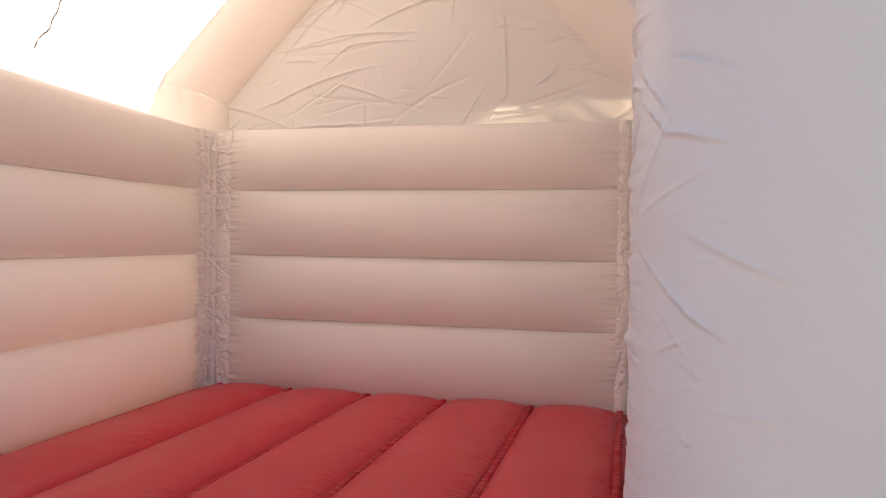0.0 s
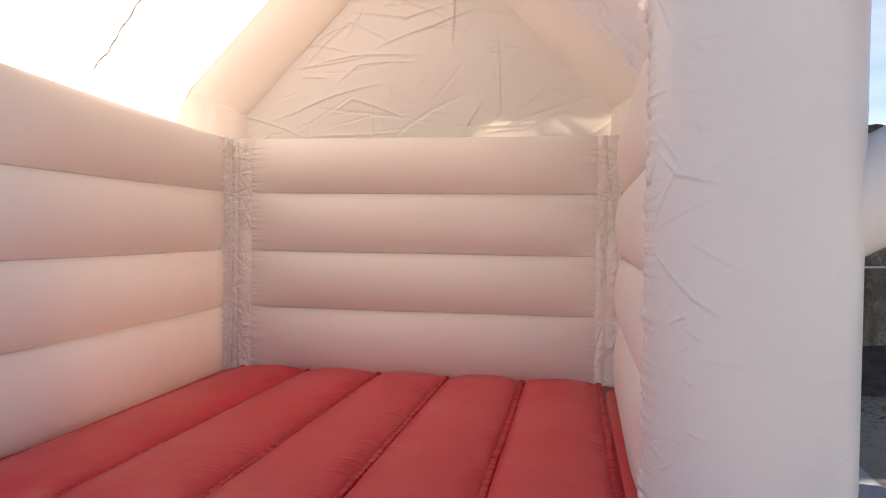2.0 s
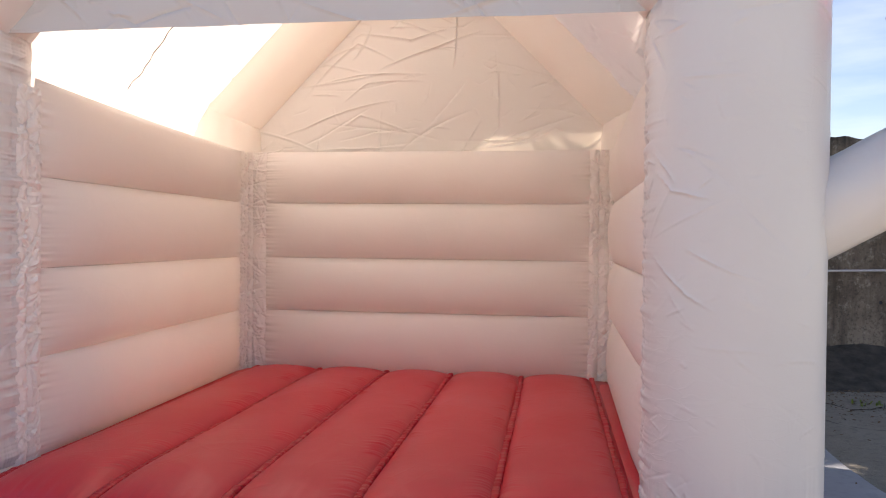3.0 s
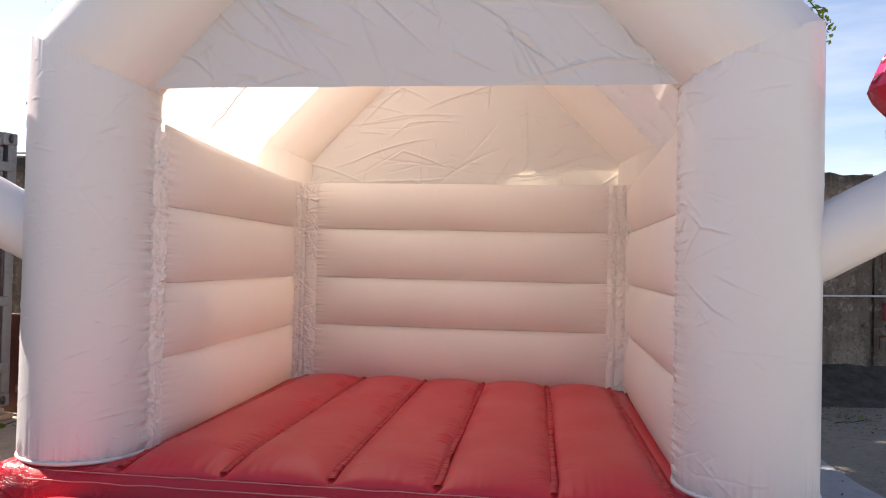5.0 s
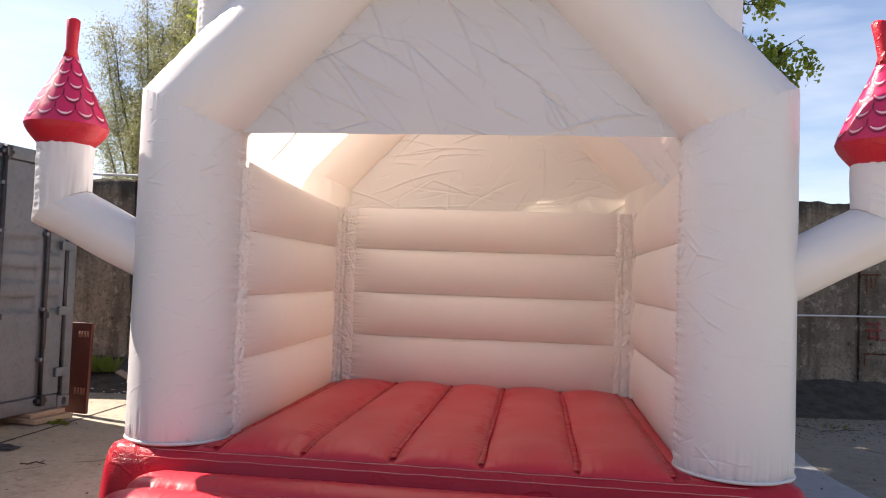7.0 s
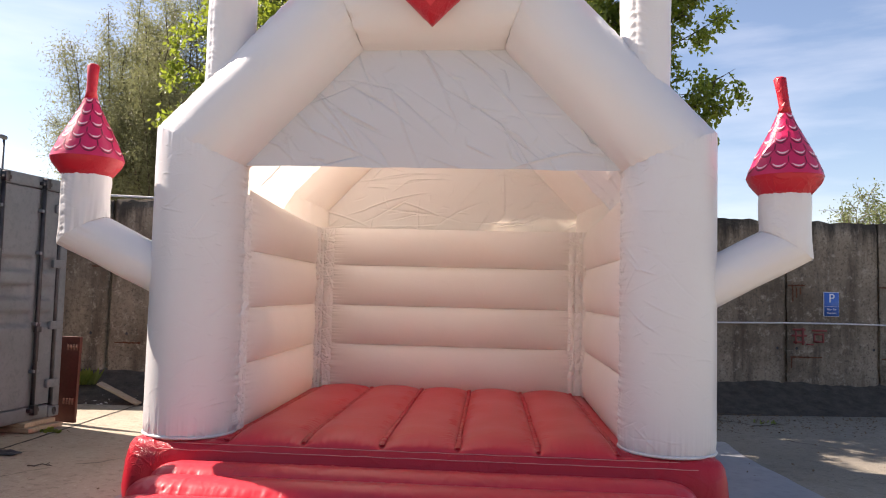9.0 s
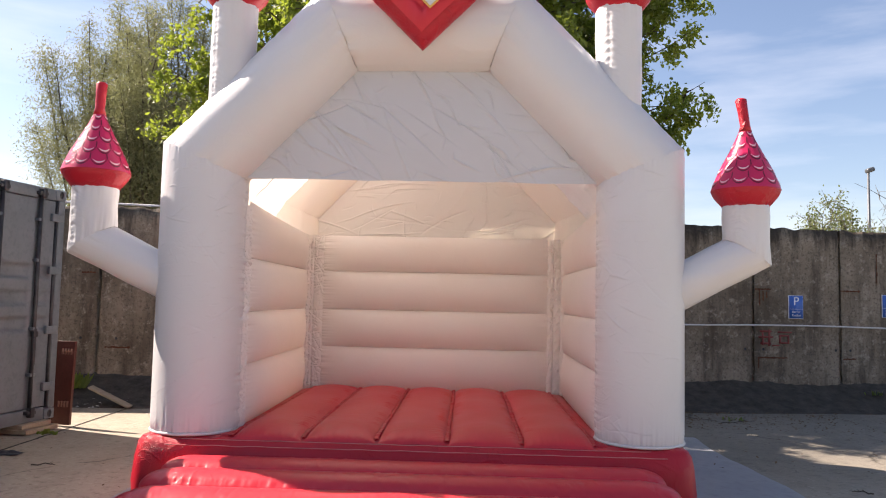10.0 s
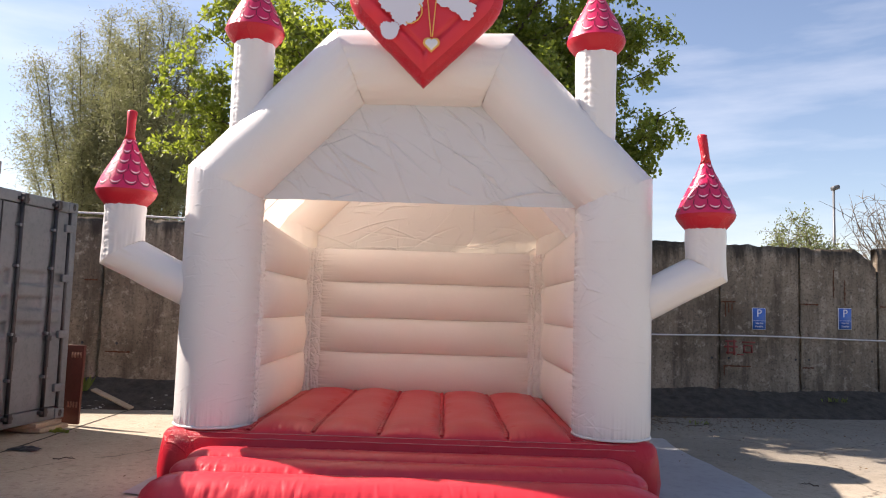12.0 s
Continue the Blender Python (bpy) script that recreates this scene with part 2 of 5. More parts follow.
def leaf_material(name, c0, c1, through_c, share=0.45):
    m, n, l, b = material(name, c0, 0.5, 0, 0.35)
    g = n.new("ShaderNodeNewGeometry")
    c = ramp(n, l, g.outputs["Random Per Island"], [(0.0, c0), (1.0, c1)])
    l.new(c, b.inputs["Base Color"])
    tr = n.new("ShaderNodeBsdfTranslucent")
    tr.inputs["Color"].default_value = (*through_c, 1)
    mx = n.new("ShaderNodeMixShader")
    mx.inputs["Fac"].default_value = share
    l.new(b.outputs["BSDF"], mx.inputs[1])
    l.new(tr.outputs["BSDF"], mx.inputs[2])
    l.new(mx.outputs["Shader"], n["Material Output"].inputs["Surface"])
    return m


LEAF = leaf_material("leaf_green", (0.045, 0.075, 0.015), (0.14, 0.18, 0.04), (0.36, 0.45, 0.05), 0.42)
LEAF_WILLOW = leaf_material("leaf_willow", (0.13, 0.14, 0.07), (0.25, 0.25, 0.14), (0.30, 0.32, 0.14), 0.35)
LEAF_PALE = leaf_material("leaf_pale", (0.13, 0.16, 0.06), (0.20, 0.23, 0.10), (0.2, 0.25, 0.08), 0.3)


# ---- mesh helpers ----
def mesh_of(name, verts, faces, mat, smooth=True):
    me = bpy.data.meshes.new(name)
    me.from_pydata([tuple(v) for v in verts], [], [tuple(f) for f in faces])
    me.materials.append(mat)
    if smooth:
        me.polygons.foreach_set("use_smooth", [True] * len(me.polygons))
    me.update()
    return me


def part(name, vf, mat, parent=None, label="", smooth=True):
    ob = new(name, mesh_of(name, vf[0], vf[1], mat, smooth))
    if parent is not None:
        ob.parent = parent
        ob.matrix_parent_inverse = parent.matrix_basis.inverted()
    if label:
        ob["label"] = label
    return ob


def thing(name, at, label, category, group="", kind=""):
    ob = new(name)
    ob.empty_display_size = 0.1
    ob.matrix_basis = Matrix.Translation(at)
    return tagged(ob, label, category, group, kind)


def grid_faces(nu, nv, wrap=False):
    """Quads of a grid of nu columns (inner index) and nv rows."""
    out = []
    for j in range(nv - 1):
        for i in range(nu if wrap else nu - 1):
            a, b = j * nu + i, j * nu + (i + 1) % nu
            out.append((a, b, b + nu, a + nu))
    return out


def join(*lots):
    v, f = [], []
    for vv, ff in lots:
        k = len(v)
        v += list(vv)
        f += [tuple(i + k for i in q) for q in ff]
    return v, f


def box(x0, x1, y0, y1, z0, z1, bevel=0.0):
    bm = bmesh.new()
    bmesh.ops.create_cube(bm, size=1.0)
    for v in bm.verts:
        v.co = ((x0 + x1) / 2 + v.co.x * (x1 - x0), (y0 + y1) / 2 + v.co.y * (y1 - y0), (z0 + z1) / 2 + v.co.z * (z1 - z0))
    if bevel:
        bmesh.ops.bevel(bm, geom=list(bm.edges), offset=bevel, segments=2, affect="EDGES", profile=0.5)
    bm.verts.ensure_lookup_table()
    out = [v.co.copy() for v in bm.verts], [tuple(v.index for v in f.verts) for f in bm.faces]
    bm.free()
    return out


def moved(vf, m):
    return [m @ Vector(v) for v in vf[0]], vf[1]


def pipe(points, radii, sides=10, caps=True):
    """A tube along points."""
    pts = [Vector(p) for p in points]
    if isinstance(radii, (int, float)):
        radii = [radii] * len(pts)
    verts, side = [], None
    for i, p in enumerate(pts):
        d = (pts[min(i + 1, len(pts) - 1)] - pts[max(i - 1, 0)]).normalized()
        if side is None:
            side = d.orthogonal().normalized()
        side = (side - d * side.dot(d)).normalized()
        other = d.cross(side)
        for k in range(sides):
            a = 2 * math.pi * k / sides
            verts.append(p + (side * math.cos(a) + other * math.sin(a)) * radii[i])
    faces = grid_faces(sides, len(pts), True)
    if caps:
        faces.append(tuple(range(sides - 1, -1, -1)))
        k = (len(pts) - 1) * sides
        faces.append(tuple(range(k, k + sides)))
    return verts, faces


def lathe(profile, centre, sides=48, wobble=None):
    """Turn (radius, height) pairs round a vertical axis."""
    c = Vector(centre)
    verts = []
    for j, (r, z) in enumerate(profile):
        for k in range(sides):
            a = 2 * math.pi * k / sides
            rr = r * (1 + (wobble(a, z) if wobble else 0))
            verts.append(c + Vector((rr * math.cos(a), rr * math.sin(a), z)))
    faces = grid_faces(sides, len(profile), True)
    return verts, faces


def fabric_tube(p0, p1, n0, n1, r, seed, sides=88, pucker=(1.0, 1.0), swell=0.0, seam=None):
    """An inflated tube from p0 to p1, cut at its ends by the planes with normals n0 and n1; the fabric gathers at the seams."""
    p0, p1 = Vector(p0), Vector(p1)
    ax = (p1 - p0).normalized()
    length = (p1 - p0).length
    n0, n1 = Vector(n0).normalized(), Vector(n1).normalized()
    side = Vector((0, 1, 0)) if abs(ax.y) < 0.9 else Vector((1, 0, 0))
    side = (side - ax * side.dot(ax)).normalized()
    other = ax.cross(side)
    steps = [0, .004, .012, .022, .036, .055, .08, .11, .15, .2, .27, .36, .45, .5, .55, .64, .73, .8, .85, .89, .92, .945, .964, .978, .988, .996, 1]
    if seam is not None:
        steps = sorted(set(steps + [i / 110 for i in range(111)]))
    verts = []
    for s in steps:
        for k in range(sides):
            a = 2 * math.pi * k / sides
            o = side * math.cos(a) + other * math.sin(a)
            rim = p0 + o * r
            s0 = (p0 - rim).dot(n0) / ax.dot(n0)
            s1 = (p1 - rim).dot(n1) / ax.dot(n1)
            u = s0 + (s1 - s0) * s
            e0, e1 = s * length, (1 - s) * length
            g = 0.0
            for e, w, q in ((e0, pucker[0], 0.0), (e1, pucker[1], 50.0)):
                if w:
                    g += w * math.exp(-e / 0.09) * (0.018 * (noise.noise(Vector((math.cos(a) * 5 + q, math.sin(a) * 5, seed + e * 2))))
                                                    + 0.013 * noise.noise(Vector((math.cos(a) * 13 + q, math.sin(a) * 13, seed + e * 4))))
                    g -= w * 0.006 * math.exp(-e / 0.03)
            g += 0.006 * noise.noise(Vector((o.x * 2 + seed, o.z * 2 + o.y, s * 3)))
            if seam is not None:
                # short slanting gathers on both sides of a lengthwise seam
                da = abs((a - seam + math.pi) % (2 * math.pi) - math.pi)
                q = s * length + da * r * 0.6
                g += math.exp(-(da / 0.42) ** 2) * (0.0042 * noise.noise(Vector((q * 31, seed, da * 2))) + 0.0036 * noise.noise(Vector((q * 74, seed, da * 4))))
                g -= 0.004 * math.exp(-(da / 0.06) ** 2)
            g += swell * math.sin(math.pi * s)
            verts.append(p0 + o * (r + g) + ax * u)
    return verts, grid_faces(sides, len(steps), True)


def crease_field(U, V, seed, longs, shorts, angle, spread, size=1.0, height=0.006, wide=1.0, kink=0.05):
    """Heights of many straight, tapering folds over the flat coordinates U, V."""
    rng = np.random.default_rng(seed)
    out = np.zeros_like(U)
    u0, u1, v0, v1 = U.min(), U.max(), V.min(), V.max()
    for k in range(longs + shorts):
        big = k < longs
        cu, cv = rng.uniform(u0, u1), rng.uniform(v0, v1)
        a = angle + rng.normal() * spread + (0 if rng.random() < 0.85 else rng.uniform(0.5, 1.4))
        ln = size * (rng.uniform(0.25, 0.75) if big else rng.uniform(0.05, 0.2))
        w = wide * (rng.uniform(0.007, 0.014) if big else rng.uniform(0.006, 0.011))
        h = height * rng.uniform(0.5, 1.2) * (1 if big else 0.7) * (1 if rng.random() < 0.6 else -0.8)
        du, dv = U - cu, V - cv
        al = du * math.cos(a) + dv * math.sin(a)
        ac = -du * math.sin(a) + dv * math.cos(a) - rng.normal() * 0.15 * al * al / ln - rng.normal() * kink * np.abs(al - rng.uniform(-0.3, 0.3) * ln)
        tap = np.clip(1 - (al / (ln * 0.5)) ** 2, 0, 1)
        out += h * tap * (np.exp(-(ac / w) ** 2) + 0.5 * np.exp(-np.abs(ac) / (3 * w)) * np.sign(ac))
    return out


def noise_of(points):
    return np.array([noise.noise(Vector(p)) for p in points])
# ---- ground and yard ----
def ground_sheet():
    xs = [-900, -200, -60, -24] + [-14 + 0.5 * i for i in range(57)] + [24, 60, 200, 900]
    ys = [-900, -200, -60, -20] + [-8 + 0.5 * i for i in range(50)] + [30, 60, 200, 900]
    v = [(x, y, 0.012 * noise.noise(Vector((x * 0.5, y * 0.5, 3))) - 0.006 if abs(x) < 20 and abs(y) < 20 else 0.0) for y in ys for x in xs]
    return v, grid_faces(len(xs), len(ys))


tagged(part("ground", ground_sheet(), GROUND), "worn pale concrete yard with cracks and grit", "ground", kind="structure")


def tarp_sheet():
    v, nx, ny = [], 60, 60
    for j in range(ny):
        for i in range(nx):
            u, w = i / (nx - 1), j / (ny - 1)
            x = -3.15 + u * 5.42 + 0.12 * noise.noise(Vector((w * 3, 2, 0))) * (u - 0.5) * 2 - 0.1 * w * u
            y0 = 1.85 - 1.65 * u
            y = y0 + w * (5.3 - y0) + 0.1 * noise.noise(Vector((u * 3, 7, 0)))
            z = 0.012 + 0.008 * max(0, noise.noise(Vector((x * 3, y * 1.2, 1)))) + 0.010 * max(0, noise.noise(Vector((x * 1.1, y * 4, 5))))
            v.append((x, y, z))
    return v, grid_faces(nx, ny)


tagged(part("ground_sheet", tarp_sheet(), TARP), "creased grey plastic ground sheet spread under a bouncy castle", "tarpaulin")



def ground_z(x, y):
    return 0.012 * noise.noise(Vector((x * 0.5, y * 0.5, 3))) - 0.006


def ground_joint():
    """A dirt-filled joint between two slabs of the yard."""
    n, v = 160, []
    for i in range(n):
        y = 0.4 + 6.1 * i / (n - 1)
        x = -4.99 - 0.02 * math.sin(y * 1.3) + 0.012 * noise.noise(Vector((y * 5, 1, 1)))
        w = 0.013 + 0.012 * abs(noise.noise(Vector((y * 9, 4, 1))))
        v += [(x - w, y, ground_z(x, y) + 0.004), (x, y, ground_z(x, y) + 0.009), (x + w, y, ground_z(x, y) + 0.004)]
    return v, grid_faces(3, n)


tagged(part("slab_joint", ground_joint(), SOIL), "dark dirt-filled joint between slabs of the concrete yard", "joint", kind="structure")


def fallen_twig(at, turn, length, seed):
    rng = random.Random(seed)
    p = [Vector((length * (i / 8 - 0.5), 0.03 * math.sin(i * 0.9 + seed), 0.008 + 0.012 * abs(math.sin(i + seed)))) for i in range(9)]
    lots = [pipe(p, [0.007 - 0.0006 * i for i in range(9)], 6)]
    for k in (3, 5, 6):
        d = Vector((0.5, rng.choice((-1, 1)) * 0.6, 0.25)) * length * 0.25
        lots.append(pipe([p[k], p[k] + d * 0.5, p[k] + d], [0.004, 0.003, 0.002], 5))
    m = Matrix.Translation((at[0], at[1], 0.004)) @ Matrix.Rotation(turn, 4, "Z")
    tagged(part("fallen_twig", moved(join(*lots), m), BARK), "thin dark twig lying on the concrete", "twig", "twigs")


fallen_twig((2.83, 2.9), 2.7, 0.16, 1)
fallen_twig((2.62, 6.75), -0.9, 0.75, 2)
fallen_twig((3.1, 6.5), 0.3, 0.5, 3)
fallen_twig((-4.2, 3.0), 0.2, 0.2, 4)


def crumpled_rag(at):
    v = []
    for j in range(14):
        for i in range(22):
            x, y = (i / 21 - 0.5) * 0.30, (j / 13 - 0.5) * 0.16
            e = 1 - max(abs(i / 10.5 - 1), abs(j / 6.5 - 1)) ** 2
            v.append((at[0] + x * (1 + 0.3 * noise.noise(Vector((j * 0.5, 2, 0)))), at[1] + y * (1 + 0.5 * noise.noise(Vector((i * 0.4, 5, 0)))),
                      0.006 + e * (0.022 + 0.03 * noise.noise(Vector((x * 22, y * 26, 2))))))
    tagged(part("rag", (v, grid_faces(22, 14)), STEEL_DARK), "crumpled black rag lying on the concrete", "rag")


crumpled_rag((-4.83, 3.43))

WALL_AT = Vector((-5.5, 7.2, 0))
WALL_TURN = math.atan(0.13)
WALL_M = Matrix.Translation(WALL_AT) @ Matrix.Rotation(WALL_TURN, 4, "Z")


def wall_panel(x0, x1, top, seed, broken=False):
    """One cast concrete panel, with an uneven top edge, in the wall's own axes (x along it, its face at y = 0)."""
    nx, thick = 26, 0.22
    rows = [-0.3] + [0.1 + 0.085 * k for k in range(31)]
    v = []
    for y, sgn in ((0.0, 1), (thick, -1)):
        for j in range(len(rows) + 1):
            for i in range(nx):
                u = i / (nx - 1)
                x = x0 + (x1 - x0) * u
                t = top + 0.035 * noise.noise(Vector((x * 2.3, seed, 0))) + 0.03 * noise.noise(Vector((x * 7, seed, 4)))
                if broken:
                    t -= 0.32 * max(0, (u - 0.72) / 0.28) ** 1.3 + 0.05 * max(0, noise.noise(Vector((x * 12, 3, 0))))
                z = rows[j] if j < len(rows) else t
                z = min(z, t)
                edge = min(u, 1 - u) * (x1 - x0)
                x += (1 if u < 0.5 else -1) * math.exp(-edge / 0.03) * (0.003 + 0.018 * noise.noise(Vector((z * 6, seed + 9 * (u > 0.5), 2))) + 0.010 * noise.noise(Vector((z * 17, seed, 5 * u))))
                d = 0.014 * math.exp(-edge / 0.02)
                d += 0.02 if j == len(rows) else 0
                v.append((x, y + sgn * (d + 0.006 * noise.noise(Vector((x * 1.5, z * 1.5, seed)))), z))
    per = nx * (len(rows) + 1)
    f = grid_faces(nx, len(rows) + 1)
    f += [tuple(reversed([i + per for i in q])) for q in grid_faces(nx, len(rows) + 1)]
    k = nx * len(rows)
    for i in range(nx - 1):
        f.append((k + i, k + i + 1, per + k + i + 1, per + k + i))
    for j in range(len(rows)):
        for i in (0, nx - 1):
            a = j * nx + i
            f.append((a, a + nx, per + a + nx, per + a) if i else (a + nx, a, per + a, per + a + nx))
    return v, f


retaining_wall = thing("retaining_wall", WALL_AT, "tall weathered concrete panel wall with dark streaks behind the yard", "wall", kind="structure")
JOINTS = [-0.39 - 1.47 * k for k in range(6, 0, -1)] + [-0.39 + 1.434 * k for k in range(7)] + [9.65 + 1.47 * k for k in range(6)]
for i, (a, b) in enumerate(zip(JOINTS, JOINTS[1:])):
    top = 2.82 + 0.05 * noise.noise(Vector((i * 3.7, 0, 0)))
    part("concrete_panel", moved(wall_panel(a + 0.014, b - 0.014, top, i * 5.1, broken=abs(a - 11.12) < 0.1), WALL_M), WALL, retaining_wall)


# dark wall added behind the camera, unseen, to cut light on the castle's front
SHADE_WALL_DARK = noisy("shade_wall_dark", (0.055, 0.045, 0.040), (0.085, 0.070, 0.060), 0.8, 0.9, 0.2)
shade_wall = thing("shade_wall", (0, -18, 0), "unseen plain dark wall added to shade the castle's front", "building", kind="structure")
part("wall", box(-26, 26, -18.4, -18.0, 0, 4.6, 0.02), SHADE_WALL_DARK, shade_wall)
part("shade_wall_cap", box(-26.1, 26.1, -18.5, -17.9, 4.6, 4.72, 0.02), SHADE_WALL_DARK, shade_wall)


def berm():
    """The bank of dark soil at the wall's foot."""
    nx, ny, v = 700, 22, []
    for j in range(ny):
        for i in range(nx):
            x = -13 + 30 * i / (nx - 1)
            w = j / (ny - 1)
            y = 0.05 - w * 0.95 + 0.05 * noise.noise(Vector((x * 1.3, 0, 9))) * w
            z = 0.36 * (1 - w) ** 1.25 * (1 + 0.14 * noise.noise(Vector((x * 0.7, 1, 2))) + 0.05 * noise.noise(Vector((x * 3, 1, 6)))) + 0.02 * noise.noise(Vector((x * 4, y * 6, 1))) * (1 - w * 0.8) + 0.018 * noise.noise(Vector((x * 13, y * 14, 1)))
            v.append(WALL_M @ Vector((x, y, z + 0.01 - 0.05 * (w > 0.99))))
    return v, grid_faces(nx, ny)


tagged(part("soil_bank", berm(), SOIL), "dark bank of bare soil along the wall's foot", "soil bank", kind="structure")

cable = part("cable", pipe([WALL_M @ Vector((6.8 + 0.25 * i, -0.06 - 0.01 * math.sin(i), 1.25 - 0.012 * math.sin(i / 3.0))) for i in range(42)], 0.013, 8), ROPE)
tagged(cable, "pale cable strung along the concrete wall", "cable")
pipe_top = part("handrail", pipe([WALL_M @ Vector((-1.6 + 0.5 * i, 0.12, 2.86 + 0.01 * math.sin(i))) for i in range(9)], 0.018, 8), ROPE)
tagged(pipe_top, "thin pale pipe along the top of the concrete wall", "pipe")


def build_container():
    """Steel shipping container, its door end towards the yard. Own axes: doors face +x, the corner by the wall at the origin."""
    m = Matrix.Translation((-5.18, 4.85, 0.11)) @ Matrix.Rotation(radians(-8.5), 4, "Z")
    c = thing("shipping_container", (-5.18, 4.85, 0.11), "grey steel shipping container on timber blocks with closed doors", "container")
    L, W, H = 6.06, 2.44, 2.59
    for y in (0.0, -W):
        s = 1 if y else -1
        part("corner_post", moved(box(-0.12, 0.0, min(y, y + s * 0.10), max(y, y + s * 0.10), 0.12, H - 0.12, 0.008), m), STEEL, c)
        for z in (0.0, H - 0.12):
            part("corner_casting", moved(join(box(-0.17, 0.006, min(y, y + s * 0.16), max(y, y + s * 0.16), z, z + 0.118, 0.01)), m), STEEL, c)
            k = (y + s * 0.08)
            hole = lathe([(0.0, 0), (0.035, 0), (0.035, 0.004)], (0, 0, 0), 20)
            part("casting_hole", moved(hole, m @ Matrix.Translation((0.008, k, z + 0.06)) @ Matrix.Rotation(math.pi / 2, 4, "Y") @ Matrix.Diagonal((1.2, 0.8, 1, 1))), STEEL_DARK, c)
    part("header", moved(box(-0.1, -0.004, -W + 0.16, -0.16, H - 0.13, H - 0.005, 0.01), m), STEEL, c)
    part("sill", moved(box(-0.1, -0.004, -W + 0.16, -0.16, 0.0, 0.14, 0.01), m), STEEL, c)

    def corrugated_side(y, s):
        v, n = [], 0
        xs = []
        x = -0.12
        while x > -L + 0.1:
            xs += [(x, 0), (x - 0.07, 0), (x - 0.138, 0.036), (x - 0.208, 0.036)]
            x -= 0.276
        for z in (0.14, H - 0.1):
            for xx, d in xs:
                v.append((xx, y + s * d, z))
        return v, grid_faces(len(xs), 2)
    part("side_panel", moved(corrugated_side(-0.03, -1), m), STEEL, c, smooth=False)
    part("side_panel", moved(corrugated_side(-W + 0.03, 1), m), STEEL, c, smooth=False)
    part("roof", moved(box(-L, -0.05, -W + 0.02, -0.02, H - 0.06, H - 0.02), m), STEEL, c)
    part("back_panel", moved(box(-L, -L + 0.05, -W, 0, 0, H), m), STEEL, c)
    part("floor", moved(box(-L, -0.1, -W + 0.04, -0.04, 0.05, 0.15), m), STEEL_DARK, c)

    def door_leaf(y0, mirrored):
        zs = [0.15 + (H - 0.29) * i / 110 for i in range(111)]
        marks = [(0.0, 0), (0.05, 0), (0.075, 0.5), (0.10, 1), (0.21, 1), (0.235, 0.5), (0.26, 0), (0.34, 0), (0.365, 0.5), (0.39, 1),
                 (0.58, 1), (0.77, 1), (0.795, 0.5), (0.82, 0), (0.90, 0), (0.915, 0.5), (0.93, 1), (0.98, 1), (1.0, 0.5), (1.02, 0), (1.11, 0)]
        if mirrored:
            marks = [(1.11 - o, k) for o, k in reversed(marks)]
        v = []
        for z in zs:
            q = (z - 0.15) / (H - 0.29)
            wave = 0.0
            for c0 in (0.40, 0.525, 0.65):
                e = abs(q - c0) / 0.045
                wave = max(wave, 0.5 + 0.5 * math.cos(math.pi * min(1.0, max(0.0, (e - 0.45) * 2.2))))
            for o, inside in marks:
                v.append((-0.030 - 0.062 * wave * inside, y0 - o, z))
        return v, grid_faces(len(marks), len(zs))
    for y0, y1, hinge in ((-0.105, -1.215, 1), (-1.225, -2.335, -1)):
        door = part("door", moved(door_leaf(y0, hinge < 0), m), STEEL, c)
        for k, yy in enumerate((y0 - 0.30 if hinge > 0 else y1 + 0.30, y0 - 0.86 if hinge > 0 else y1 + 0.86)):
            part("lock_rod", moved(pipe([(0.012, yy, 0.10), (0.012, yy, H - 0.06)], 0.023, 10), m), STEEL_DARK, door)
            for z in (0.09, H - 0.10):
                part("rod_cam", moved(join(box(-0.01, 0.05, yy - 0.065, yy + 0.065, z, z + 0.04, 0.008), box(0.0, 0.065, yy - 0.03, yy + 0.03, z - 0.03, z + 0.075, 0.008)), m), STEEL_DARK, door)
            for z in (0.5, 1.0, 1.75, 2.2):
                part("rod_guide", moved(box(-0.03, 0.032, yy - 0.04, yy + 0.04, z, z + 0.035, 0.005), m), STEEL, door)
            part("rod_handle", moved(join(box(0.02, 0.036, yy - 0.02, yy + 0.02, 0.62, 1.02, 0.006), box(0.0, 0.045, yy - 0.035, yy + 0.035, 0.93, 0.99, 0.006)), m), STEEL_DARK, door)
        edge = y0 if hinge > 0 else y1
        for z in (0.32, 0.95, 1.62, 2.22):
            part("hinge", moved(box(-0.028, 0.012, edge - (0.10 if hinge > 0 else -0.0), edge + (0.07 if hinge > 0 else 0.0) + (0.10 if hinge < 0 else 0), z, z + 0.09, 0.008), m), STEEL, door)
    part("gasket", moved(box(-0.034, -0.018, -1.226, -1.214, 0.14, H - 0.13), m), STEEL_DARK, c)
    part("gasket", moved(box(-0.034, -0.008, -0.128, -0.094, 0.14, H - 0.13), m), STEEL_DARK, c)
    return c


first = build_container()
# unseen copy added out of view, further out, for its shade on the yard
unseen_container = copy_thing(first, Matrix.Translation((0.70, -2.75, 0)) @ first.matrix_basis)
tagged(first, group="containers")
tagged(unseen_container, group="containers")
CM = Matrix.Translation((-5.18, 4.85, 0)) @ Matrix.Rotation(radians(-8.5), 4, "Z")
